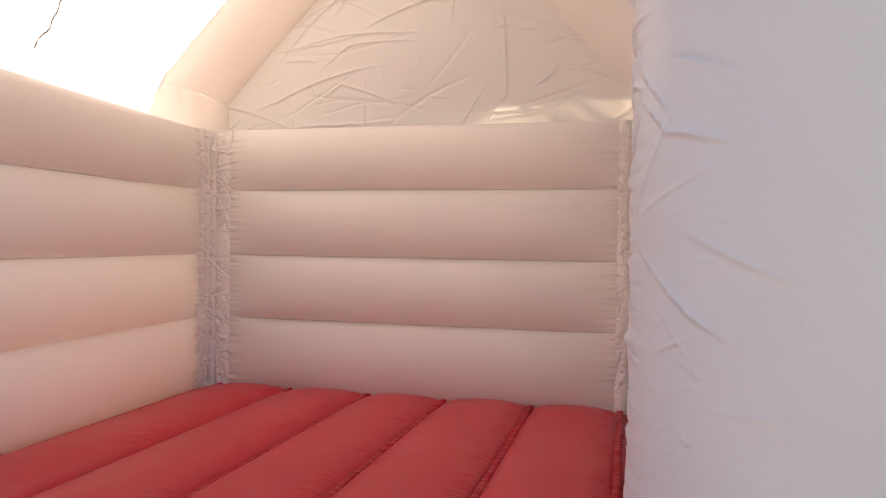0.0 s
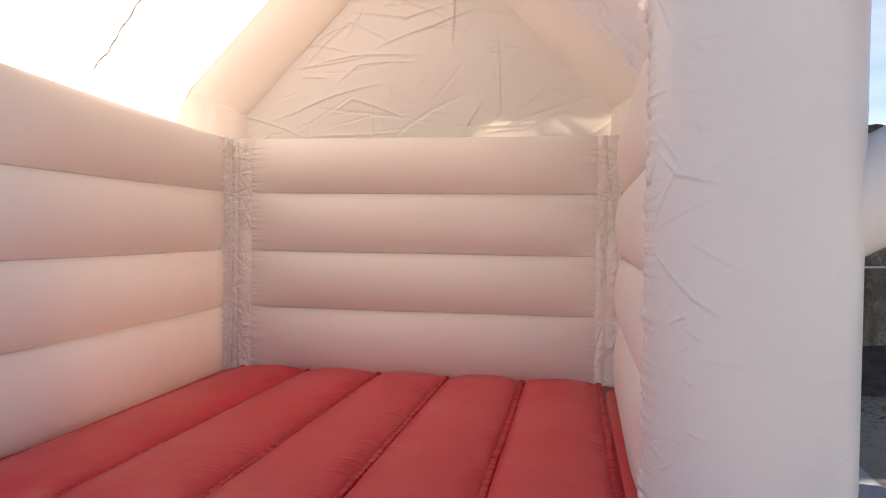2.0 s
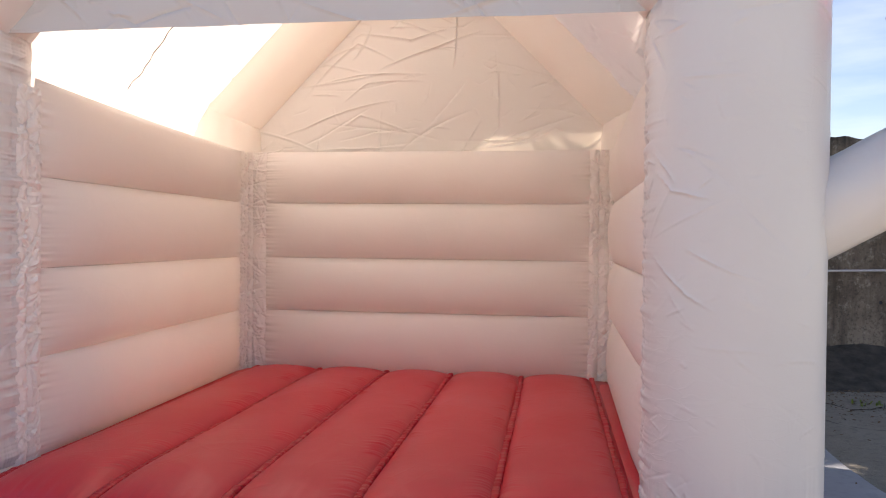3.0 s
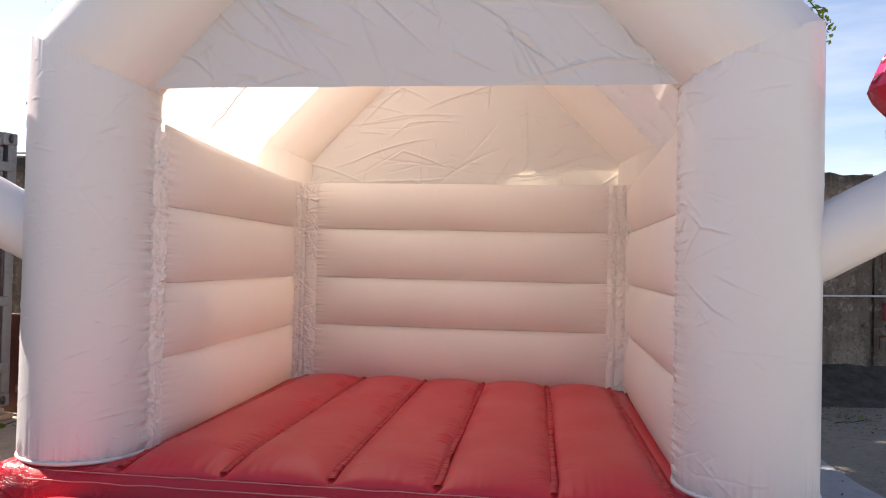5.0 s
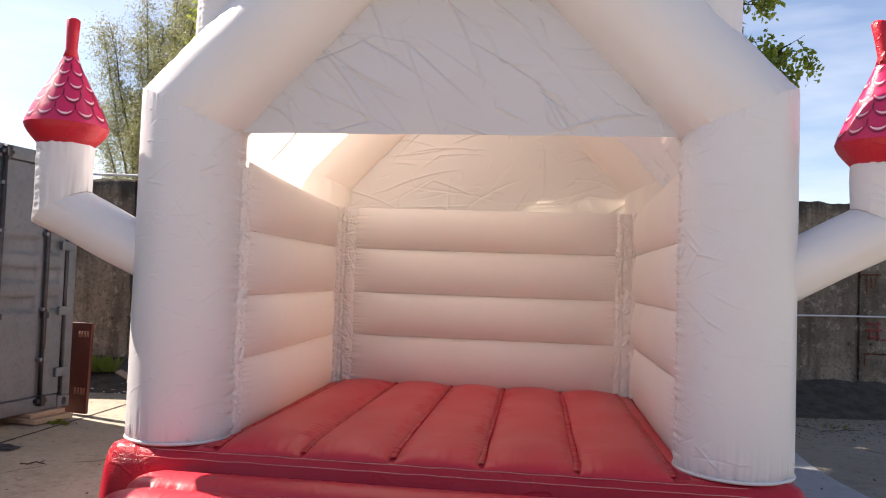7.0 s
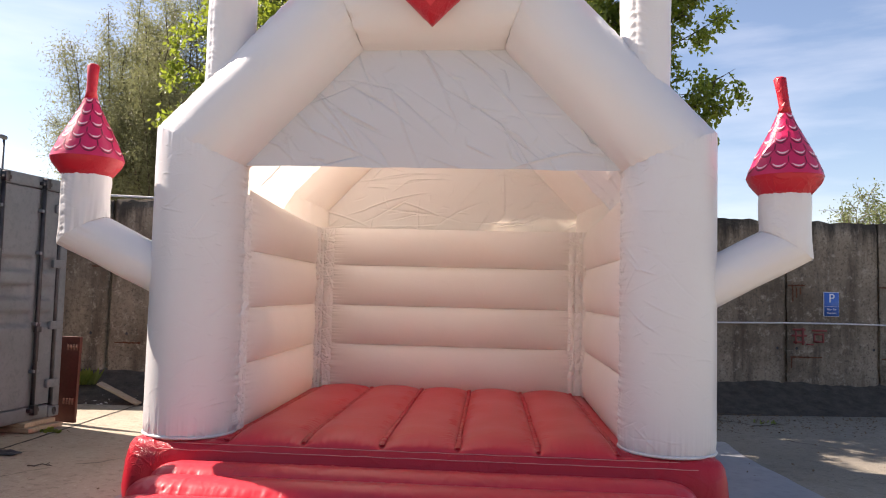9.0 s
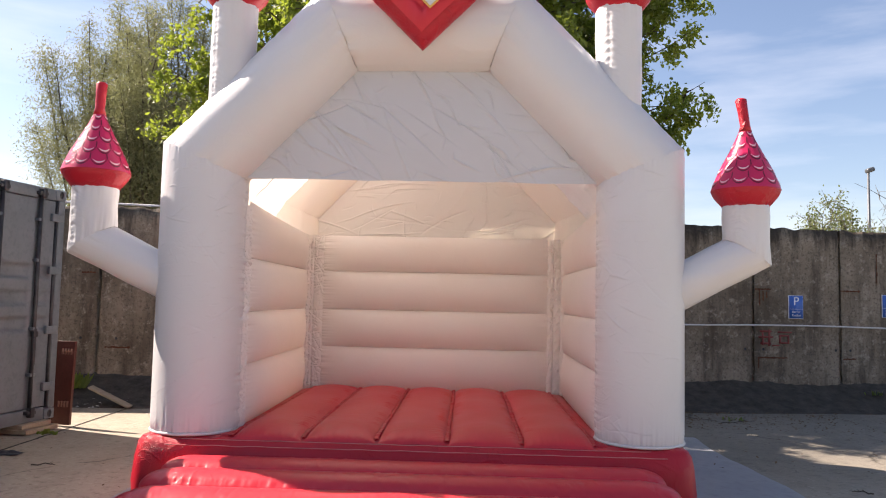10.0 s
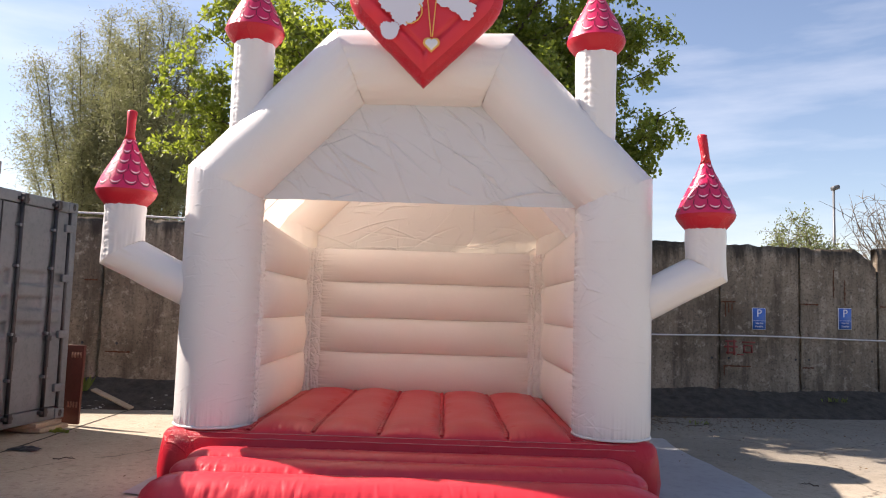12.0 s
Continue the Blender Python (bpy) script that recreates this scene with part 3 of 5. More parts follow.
for k, (dx, dy) in enumerate(((-0.3, -0.55), (-0.3, -2.44), (-0.05, -3.35), (-0.05, -5.2))):
    blk = thing("timber_block", CM @ Vector((dx, dy, 0)), "stacked pale timber offcuts under a container's corner", "timber")
    for z in (0.008, 0.060):
        part("offcut", moved(box(dx - 0.45, dx + 0.42 - z, dy, dy + 0.5 - z, z, z + 0.048, 0.004), CM), TIMBER, blk)


def build_board():
    bd = thing("brown_board", (-5.06, 4.95, 0), "brown printed board standing upright beside the container", "board")
    m = Matrix.Translation((-5.14, 4.965, 0.012)) @ Matrix.Rotation(radians(-10), 4, "Z") @ Matrix.Rotation(radians(-2), 4, "X")
    part("panel", moved(box(-0.38, 0.105, -0.02, 0.02, 0, 0.955, 0.004), m), BOARD, bd)
    for z, x0 in ((0.80, -0.06), (0.20, -0.06)):
        for i in range(4):
            part("print_bar", moved(box(x0 + i * 0.038, x0 + i * 0.038 + 0.024, -0.024, -0.0195, z, z + 0.07), m), BOARD_PRINT, bd)
    return bd


build_board()
plank = part("loose_plank", moved(box(-0.33, 0.33, -0.05, 0.05, 0.0, 0.022, 0.004), Matrix.Translation((-5.27, 6.36, 0.135)) @ Matrix.Rotation(radians(-10), 4, "Z") @ Matrix.Rotation(radians(21), 4, "Y") @ Matrix.Rotation(radians(12), 4, "X")), TIMBER)
tagged(plank, "weathered plank lying on the soil at the wall", "plank")


def build_sign(x, z, name="parking_sign"):
    s = thing(name, WALL_M @ Vector((x, 0, z)), "small blue parking sign with white letter P on the concrete wall", "sign", "parking signs")
    m = WALL_M @ Matrix.Translation((x, -0.02, z))
    w, h = 0.123, 0.186
    part("edge", moved(box(-w, w, -0.006, 0.012, -h, h, 0.004), m), SIGN_WHITE, s)
    part("plate", moved(box(-w + 0.007, w - 0.007, -0.010, -0.004, -h + 0.007, h - 0.007), m), SIGN_BLUE, s)
    part("divider", moved(box(-w + 0.007, w - 0.007, -0.013, -0.008, -0.035, -0.031), m), SIGN_WHITE, s)
    words = (("P", 0.19, 0.03, "letter"), ("Nur für", 0.046, -0.09, "caption"), ("Kunden", 0.046, -0.145, "caption"))
    for text, size, z, nm in words:
        cu = bpy.data.curves.new(nm, "FONT")
        cu.body, cu.size, cu.extrude = text, size, 0.002
        cu.align_x = "CENTER"
        ob = new(nm, cu)
        dg = bpy.context.evaluated_depsgraph_get()
        me = bpy.data.meshes.new_from_object(ob.evaluated_get(dg))
        bpy.data.objects.remove(ob)
        me.transform(m @ Matrix.Translation((0, -0.013, z)) @ Matrix.Rotation(math.pi / 2, 4, "X"))
        me.materials.clear()
        me.materials.append(SIGN_WHITE)
        o = new(nm, me)
        o.parent = s
        o.matrix_parent_inverse = s.matrix_basis.inverted()
    return s


build_sign(10.345, 1.555)
build_sign(11.94, 1.60)


def wall_bar(name, s, z, w, h, mat, label, category, lift=0.004, tilt=0.0):
    m = WALL_M @ Matrix.Translation((s, -0.012, z)) @ Matrix.Rotation(tilt, 4, "Y")
    nx, v = 24, []
    for j in (-1, 1):
        for i in range(nx):
            u = i / (nx - 1)
            v.append((w * (u - 0.5), -lift, j * h * 0.5 * (0.35 + 0.65 * abs(noise.noise(Vector((s * 3 + u * 5, j * 2.0 + z, 1)))) * 1.8)))
    return tagged(part(name, moved((v, grid_faces(nx, 2)), m), mat), label, category)


for s, z, w in ((9.80, 1.83, 0.27), (9.95, 0.745, 0.50), (11.28, 1.83, 0.34), (11.25, 0.74, 0.22), (-0.10, 0.745, 0.36), (-0.55, 1.83, 0.2), (0.75, 1.82, 0.25), (12.72, 1.83, 0.2)):
    wall_bar("rust_streak", s, z, w, 0.035, RUST, "dark rusty streak across a concrete panel", "rust stain")
for s, z, h in ((9.74, 1.70, 0.26), (9.80, 1.72, 0.16), (9.72, 0.66, 0.16), (11.74, 2.2, 0.5), (11.95, 2.05, 0.45), (9.86, 1.74, 0.10)):
    wall_bar("rust_run", s, z, h, 0.03, RUST, "dark rusty run down a concrete panel", "rust stain", tilt=math.pi / 2)
for s in (9.50, 9.80, 11.02, 11.27, 12.45, 12.74, -0.62, -0.12):
    hole = lathe([(0.0, 0.0), (0.017, 0.0), (0.021, 0.004)], (0, 0, 0), 16)
    tagged(part("bolt_hole", moved(hole, WALL_M @ Matrix.Translation((s, -0.008, 0.875)) @ Matrix.Rotation(math.pi / 2, 4, "X")), STEEL_DARK), "small dark bolt hole in a concrete panel", "bolt hole", "bolt holes")
# faded red paint marks, not to be read
marks = thing("paint_mark", WALL_M @ Vector((10.05, 0, 1.0)), "faded red painted marks on the concrete wall", "graffiti")
for dx, dz, w, h in ((-0.22, 0.12, 0.20, 0.03), (-0.22, 0.03, 0.24, 0.03), (-0.22, -0.07, 0.18, 0.03), (-0.16, 0.02, 0.035, 0.26), (-0.27, 0.0, 0.03, 0.2), (0.10, 0.11, 0.24, 0.025), (0.02, 0.0, 0.03, 0.14), (0.16, 0.0, 0.03, 0.14), (0.09, 0.055, 0.16, 0.025), (0.09, -0.06, 0.14, 0.025), (-0.05, -0.1, 0.12, 0.02)):
    part("stroke", moved(box(-w / 2, w / 2, -0.004, 0.0, -h / 2, h / 2), WALL_M @ Matrix.Translation((10.06 + dx, -0.012, 1.04 + dz))), GRAFFITI, marks)
# ---- the bouncy castle ----
CX = -0.865          # middle of the castle
FRONT, REAR = 1.90, 4.64   # the two arches
R = 0.312
castle = thing("bouncy_castle", (CX, 3.2, 0), "white and red inflated bouncy castle with turrets and a heart", "bouncy castle")
UP = Vector((0, 0, 1))


def mirror(x, s):
    return CX + s * (x - CX)


def creased_pillar(a, b, n1, s, seed):
    """A front pillar: gathers along the seam on its inner side, folds that run down from it, gathers at foot and shoulder."""
    na, nz = 380, 440
    t = np.linspace(0, 2 * np.pi, na, endpoint=False)[None, :] * np.ones((nz, 1))
    w = np.linspace(0, 1, nz)[:, None] * np.ones((1, na))
    inner = np.pi if s > 0 else 0.0
    # angle from the inner side, growing towards the front
    turn = (np.angle(np.exp(1j * (t - inner)))) * (1 if s > 0 else -1)
    top = (b.z - a.z) - (np.cos(t) * R * n1.x) / n1.z + 0.012
    z = w * top
    arc = turn * R
    g = crease_field(arc, z, int(seed * 3) + 7, 70, 240, -0.42, 0.35, 0.55, 0.0056, 0.45) * np.exp(-np.clip(turn - 0.9, 0, 9) / 0.55) * np.exp(-np.clip(-turn - 0.5, 0, 9) / 0.3)
    g += crease_field(arc, z, int(seed * 5) + 9, 26, 150, -0.25, 0.45, 0.55, 0.0030, 0.45)
    rng = np.random.default_rng(int(seed) + 90)
    zz = np.linspace(0, 2.6, 400)
    ripple = np.interp(z, zz, np.convolve(rng.normal(size=400), np.ones(4) / 4, "same"))
    g += 0.013 * ripple * np.exp(-np.abs(turn) / 0.17)
    ring = np.convolve(np.tile(rng.normal(size=na), 3), np.ones(4) / 4, "same")[na:2 * na][None, :]
    g += 0.011 * ring * (np.exp(-z / 0.07) + 0.3 * np.exp(-(top - z) / 0.06))
    g -= 0.016 * np.exp(-z / 0.025) + 0.003 * np.exp(-(top - z) / 0.03) + 0.008 * np.exp(-np.abs(turn) / 0.05)
    r = R + g
    v = np.stack([a.x + r * np.cos(t), a.y + r * np.sin(t), a.z + z], -1)
    return v.reshape(-1, 3).tolist(), grid_faces(na, nz, True)


def build_arch(y, seed, name):
    """Two pillars, two slopes and a top tube, sewn together at mitred seams."""
    foot, shoulder, apex = 0.57, 2.53, 3.54
    xs, xa = 1.605, 0.619
    dn = Vector((xs - xa, 0, shoulder - apex)).normalized()
    for s in (-1, 1):
        a, b, c = Vector((CX + s * xs, y, foot)), Vector((CX + s * xs, y, shoulder)), Vector((CX + s * xa, y, apex))
        up, slope = UP, (c - b).normalized()
        flat = Vector((-s, 0, 0))
        n1, n2 = (up + slope).normalized(), (slope + flat).normalized()
        part("pillar", (creased_pillar(a, b, n1, s, seed + s) if name == "front" else fabric_tube(a, b, up, n1, R, seed + s)), WHITE_SHADED if name == "front" else REAR_ARCH_LIT, castle)
        part("arch_slope", fabric_tube(b, c, n1, n2, R, seed + 3 + s, 132, (0.5, 0.7), seam=2.1 if s < 0 else 4.18), WHITE_SHADED if name == "front" else REAR_ARCH_LIT, castle)
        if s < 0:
            part("arch_top", fabric_tube(c, (CX - s * xa, y, apex), n2, Vector((n2.x, 0, -n2.z)), R, seed + 7), WHITE_SHADED if name == "front" else REAR_ARCH_LIT, castle)
        if name == "front":
            ring = [a + Vector((math.cos(t) * (R - 0.004), math.sin(t) * (R - 0.004), 0.008)) for t in [2 * math.pi * i / 64 for i in range(65)]]
            part("pillar_hem", pipe(ring, 0.011, 6), WHITE_SHADED, castle, "white piping hem")


build_arch(FRONT, 11.0, "front")
build_arch(REAR, 31.0, "rear")


def gable_sheet(y, z_low, seed, sag, depth, angle, height, lift=0.0):
    """The fabric that closes an arch, with loose folds."""
    nx, nz = 520, 230
    w = np.linspace(0, 1, nz)[:, None] * np.ones((1, nx))
    u = np.linspace(-1, 1, nx)[None, :] * np.ones((nz, 1))
    z = z_low + w * (3.36 - z_low)
    half = np.maximum(np.where(z < 2.45, 1.34, 1.34 - (z - 2.45) * 0.955), 0.42) + 0.06
    x = CX + u * half
    low = (1 - w) ** 14
    wave = np.array([noise.noise(Vector((CX + q * 1.34 * 4, seed, 0))) for q in np.linspace(-1, 1, nx)])[None, :]
    z = z - sag * low * (1 - u * u) + 0.012 * low * wave + lift * low * np.clip((u - 0.15) * 4, 0, 1) * np.clip((0.97 - u) * 9, 0, 1) * (0.75 + 1.1 * np.abs(wave))
    belly = depth * (1 - u * u) * np.sin(np.pi * np.minimum(1, w * 1.05))
    fold = crease_field(x, z, seed, 40, 34, angle, 0.22, 1.4, height, 0.75, 0.2)
    fold += crease_field(x, z, seed + 1, 10, 40, angle + 0.5, 0.5, 1.0, height * 0.6, 0.75, 0.2)
    yy = y - belly - fold + 0.022 * low * wave
    return np.stack([x, yy, z], -1).reshape(-1, 3).tolist(), grid_faces(nx, nz)


part("front_gable", gable_sheet(FRONT - 0.03, 2.410, 2, 0.0, 0.03, -0.75, 0.0085), GABLE_SHADED, castle, "slack creased white fabric panel")
part("rear_gable", gable_sheet(REAR - 0.07, 2.195, 8, 0.0, 0.03, 0.12, 0.0075, 0.0), REAR_GABLE_LIT, castle, "slack creased white fabric panel")


def roof_sheet(s):
    """Sheet over one slope, from the wall's top up to the ridge tube."""
    path = [Vector((CX + s * 1.78, 0, 1.95)), Vector((CX + s * 1.76, 0, 2.36)), Vector((CX + s * 1.63, 0, 2.56)), Vector((CX + s * 0.645, 0, 3.57)), Vector((CX, 0, 3.64))]
    pts = []
    for (a, b), n in zip(zip(path, path[1:]), (20, 14, 100, 20)):
        pts += [a.lerp(b, i / n) for i in range(n)]
    pts.append(path[-1])
    ny = 150
    y = np.linspace(FRONT + 0.10, REAR - 0.10, ny)[None, :] * np.ones((len(pts), 1))
    sl = np.arange(len(pts))[:, None] * 0.0155 * np.ones((1, ny))
    f = crease_field(y, sl, 60 + s, 34, 90, 0.9, 0.5, 1.0, 0.009) if s < 0 else crease_field(y, sl, 66, 90, 260, 0.5, 0.9, 0.7, 0.016, 1.1)
    f -= (0.05 if s < 0 else 0.24) * np.sin(np.pi * (y - y.min()) / (y.max() - y.min()))
    px = np.array([p.x for p in pts])[:, None] + s * 0.75 * f
    pz = np.array([p.z for p in pts])[:, None] + 0.66 * f
    return np.stack([px, y, pz], -1).reshape(-1, 3).tolist(), grid_faces(ny, len(pts))


left_roof = part("roof_sheet", roof_sheet(-1), SHEET, castle, "thin white fabric roof with the sun on it")
part("roof_sheet", roof_sheet(1), SHEET, castle, "thin white fabric roof")


def roof_line():
    """A thin dark line on the left roof sheet, drawn as a fine pipe."""
    pts = []
    for i in range(26):
        q = i / 25
        x = -2.60 + 0.50 * q
        y = 3.28 - 0.06 * q + 0.02 * math.sin(q * 5) + 0.03 * noise.noise(Vector((q * 9, 1, 1)))
        sag = 0.05 * math.sin(math.pi * (y - FRONT) / (REAR - FRONT))
        pts.append((x, y, 2.56 + (x - CX + 1.63) * 1.025 - (sag + 0.012) / 0.698))
    return pipe(pts, [0.0016 + 0.0016 * abs(math.sin(i * 0.9)) for i in range(26)], 6)


part("roof_dark_line", roof_line(), STEEL_DARK, castle, "thin dark line on a roof sheet")


def wall_tube(length, z0, z1, depth_in, depth_out, seed, rise=0.0, front_at_end=False):
    """One horizontal air chamber of a wall, its ends drawn in and gathered. Own axes: x along the wall, inner side to -y."""
    rng = np.random.default_rng(int(seed * 7) + 1)
    nu = 150
    a = np.concatenate([np.linspace(np.pi, 2 * np.pi, 96), np.linspace(0, np.pi, 24)[1:-1]])[:, None] * np.ones((1, nu))
    nv = len(a)
    u = 0.5 - 0.5 * np.cos(np.pi * np.linspace(0, 1, nu))
    x = (0.35 * np.linspace(0, 1, nu) + 0.65 * u)[None, :] * length * np.ones((nv, 1))
    e = np.minimum(x, length - x)
    full = 0.04 + 0.96 * (1 - np.clip(1 - e / 0.55, 0, 1) ** 2.6)
    sy, cz = np.sin(a), np.cos(a)
    z = (z0 + z1) / 2 + (z1 - z0) / 2 * cz * 0.998
    d = np.where(sy < 0, depth_in, depth_out)
    bulge = np.sign(sy) * np.abs(sy) ** 1.25 * d * full
    zs = np.linspace(z0, z1, 90)
    soft = lambda k: np.convolve(rng.normal(size=90), np.ones(k) / math.sqrt(k), "same")
    near, far = np.interp(z, zs, soft(3)), np.interp(z, zs, soft(2))
    near2, far2 = np.interp(z, zs, soft(3)), np.interp(z, zs, soft(2))
    left = x < length / 2
    g = 0.0058 * np.where(left, near, near2) * np.exp(-e / 0.055) + 0.0045 * np.where(left, far, far2) * np.exp(-e / 0.035)
    g = g * np.clip(e / 0.02, 0, 1)
    g += crease_field(x, z, int(seed) + 3, 6, 60, 1.35, 0.45, 0.45, 0.0022, 0.7) * (0.4 + 0.6 * (z > z1 - 0.12))
    y = bulge + np.sign(sy) * g * np.abs(sy) ** 0.5
    q = x / length if front_at_end else 1 - x / length
    z = z + rise * q ** 2 * (z - z0) / (z1 - z0)
    v = np.stack([x, y, z], -1).reshape(-1, 3).tolist()
    f = []
    for k in range(nv):
        for i in range(nu - 1):
            a0, b0 = k * nu + i, ((k + 1) % nv) * nu + i
            f.append((a0, b0, b0 + 1, a0 + 1))
    return v, f


def strip_sheet(x0, x1, z0, z1, seed):
    """A narrow sewn strip, crumpled between its two seams."""
    nx, nz = 40, 420
    x = np.linspace(x0, x1, nx)[None, :] * np.ones((nz, 1))
    z = np.linspace(z0, z1, nz)[:, None] * np.ones((1, nx))
    y = crease_field(x, z, int(seed * 10) + 3, 40, 260, 0.8, 0.9, 0.5, 0.0085, 0.7)
    k = (x - x0) / (x1 - x0)
    y = y - 0.014 * np.sin(np.pi * np.clip(k * 2.2, 0, 1)) - 0.012 * np.sin(np.pi * np.clip((k - 0.46) * 1.85, 0, 1)) + 0.008 * np.exp(-((k - 0.45) / 0.04) ** 2)
    for zz in ROWS_Z[1:4]:
        y = y + 0.006 * np.exp(-((z - zz + 0.02) / 0.006) ** 2)
    return np.stack([x, y, z], -1).reshape(-1, 3).tolist(), grid_faces(nx, nz)


ROWS_Z = [0.565, 1.02, 1.42, 1.83, 2.215]


def build_wall(m, length, name, seed, depth, gaps, rise=0.0, front_at_end=False):
    w = part(name, moved(strip_sheet(0.0, 0.01, 0.57, 2.2, seed), m), STRIP, castle)
    for i in range(4):
        part("wall_tube", moved(wall_tube(length - gaps[0] - gaps[1] + 0.03, ROWS_Z[i], ROWS_Z[i + 1], depth, 0.24, seed + i * 3, rise if i == 3 else 0.0, front_at_end), m @ Matrix.Translation((gaps[0] - 0.015, 0, 0))), WHITE_WALL_LIT, w)
    for x0, x1 in ((0.0, gaps[0] + 0.01), (length - gaps[1] - 0.01, length)):
        part("end_strip", moved(strip_sheet(x0, x1, 0.57, 2.215, seed + x0), m @ Matrix.Translation((0, -0.012, 0))), STRIP, w, "creased white fabric strip")
    return w


def leak_gusset(x, seed):
    """Fabric strip added out of sight between a front pillar and a side wall to stop sun leaking in."""
    m = Matrix.Translation((x, 1.86, 0)) @ Matrix.Rotation(math.pi / 2, 4, "Z")
    part("leak_gusset", moved(strip_sheet(0.0, 0.75, 0.57, 2.2, seed), m), STRIP, castle, "creased white fabric strip")


leak_gusset(-2.52, 7.5)
leak_gusset(mirror(-2.52, -1), 8.5)
# inner side of each wall faces -y in its own axes
build_wall(Matrix.Translation((-2.26, 4.445, 0)), 2.76, "back_wall", 3.0, 0.085, (0.19, 0.14))
build_wall(Matrix.Translation((-2.175, 1.92, 0)) @ Matrix.Rotation(radians(91.2), 4, "Z"), 2.53, "side_wall", 17.0, 0.075, (0.15, 0.13), 0.05)
build_wall(Matrix.Translation((0.515, 4.45, 0)) @ Matrix.Rotation(radians(-90.8), 4, "Z"), 2.53, "side_wall", 29.0, 0.065, (0.13, 0.15), 0.05, True)


def base_body():
    """Red air-filled base with rounded, bulging sides."""
    x0, x1, y0, y1, zt = -2.80, 1.07, 1.53, 4.98, 0.565
    prof = [(0.10, 0.0), (0.03, 0.04), (0.0, 0.14), (-0.012, 0.26), (0.0, 0.42), (0.022, 0.51), (0.05, 0.548), (0.09, 0.562), (0.14, zt), (0.5, zt), (1.2, zt)]
    v, rim = [], []
    cr = 0.16
    pts = []
    for cx, cy, a0 in ((x1, y1, 0), (x0, y1, 90), (x0, y0, 180), (x1, y0, 270)):
        sx, sy = (1 if cx == x1 else -1), (1 if cy == y1 else -1)
        for k in range(11):
            a = radians(a0 + 9 * k)
            pts.append((cx - sx * cr + cr * math.cos(a), cy - sy * cr + cr * math.sin(a), math.cos(a), math.sin(a)))
    full = []
    for i, p in enumerate(pts):
        q = pts[(i + 1) % len(pts)]
        full.append(p)
        d = math.hypot(q[0] - p[0], q[1] - p[1])
        if d > 0.2:
            n = int(d / 0.045)
            full += [(p[0] + (q[0] - p[0]) * k / n, p[1] + (q[1] - p[1]) * k / n, p[2], p[3]) for k in range(1, n)]
    n = len(full)
    for inset, z in prof:
        for x, y, nx, ny in full:
            corner = math.exp(-(min(abs(x - x0), abs(x - x1)) + abs(y - y0)) / 0.18)
            g = (0.012 + 0.016 * corner) * noise.noise(Vector((x * 7, y * 7, z * 4))) + 0.02 * corner * noise.noise(Vector((x * 19 + z * 8, y * 19, z * 9)))
            if inset > 0.3:
                g = 0
            v.append((x - nx * (inset - g), y - ny * (inset - g), z + (0.02 * corner if z > 0.3 and inset < 0.3 else 0)))
    f = grid_faces(n, len(prof), True)
    f.append(tuple((len(prof) - 1) * n + i for i in range(n)))
    return v, f


part("base", base_body(), RED_FOLDED, castle, "glossy red air-filled base")
SEAMS = [-2.115, -1.618, -1.11, -0.625, -0.112, 0.385]


def floor_tube(x0, x1, seed):
    """One long air chamber of the floor, with bunches of short gathers along its seams."""
    y0, y1 = 1.60, 4.44
    nu, nv = 56, 460
    y = np.linspace(y0, y1, nv)[:, None] * np.ones((1, nu))
    a = np.linspace(0, np.pi, nu)[None, :] * np.ones((nv, 1))
    x = x0 + (x1 - x0) * (0.5 - 0.5 * np.cos(a))
    e0, e1 = y - y0, y1 - y
    full = np.sqrt(1 - np.clip(1 - e0 / 0.38, 0, 1) ** 2) * np.sqrt((1 - np.clip(1 - e1 / 0.5, 0, 1) ** 2) * 0.8 + 0.2)
    rng = np.random.default_rng(int(abs(seed) * 10) + 4)
    g = np.zeros_like(x)
    if x1 - x0 > 0.3:
        for _ in range(17):
            cy, side = rng.uniform(y0 + 0.1, y1 - 0.1), rng.choice((-1, 1), p=(0.4, 0.6))
            for k in range(rng.integers(4, 9)):
                yy = cy + 0.024 * k + rng.normal() * 0.004
                dx = (x1 - x) if side > 0 else (x - x0)
                ac = y - yy + 0.75 * dx
                g += rng.uniform(0.0025, 0.006) * np.exp(-(ac / 0.0062) ** 2) * np.exp(-((dx - 0.045) / rng.uniform(0.025, 0.05)) ** 2)
        for k in range(26):
            xx = x0 + (x1 - x0) * (k + 0.5 + rng.normal() * 0.2) / 26
            g += rng.uniform(-0.006, 0.006) * np.exp(-((x - xx) / 0.008) ** 2) * np.exp(-np.abs(e0 - 0.02) / 0.07)
        g += crease_field(x, y, int(abs(seed) * 3) + 8, 4, 26, 0.9, 0.6, 0.5, 0.0012, 0.8)
    z = 0.556 + min(0.098, 0.2 * (x1 - x0)) * np.sin(a) ** 0.8 * full + g * np.sin(a) ** 0.5
    return np.stack([x, y, z], -1).reshape(-1, 3).tolist(), grid_faces(nu, nv)


floor = part("floor", box(-2.2, 0.47, 1.64, 4.45, 0.545, 0.5705), RED, castle)
for i in range(5):
    part("floor_tube", floor_tube(SEAMS[i] + 0.010, SEAMS[i + 1] - 0.006, i * 7.3), RED, floor, "glossy red air chamber")


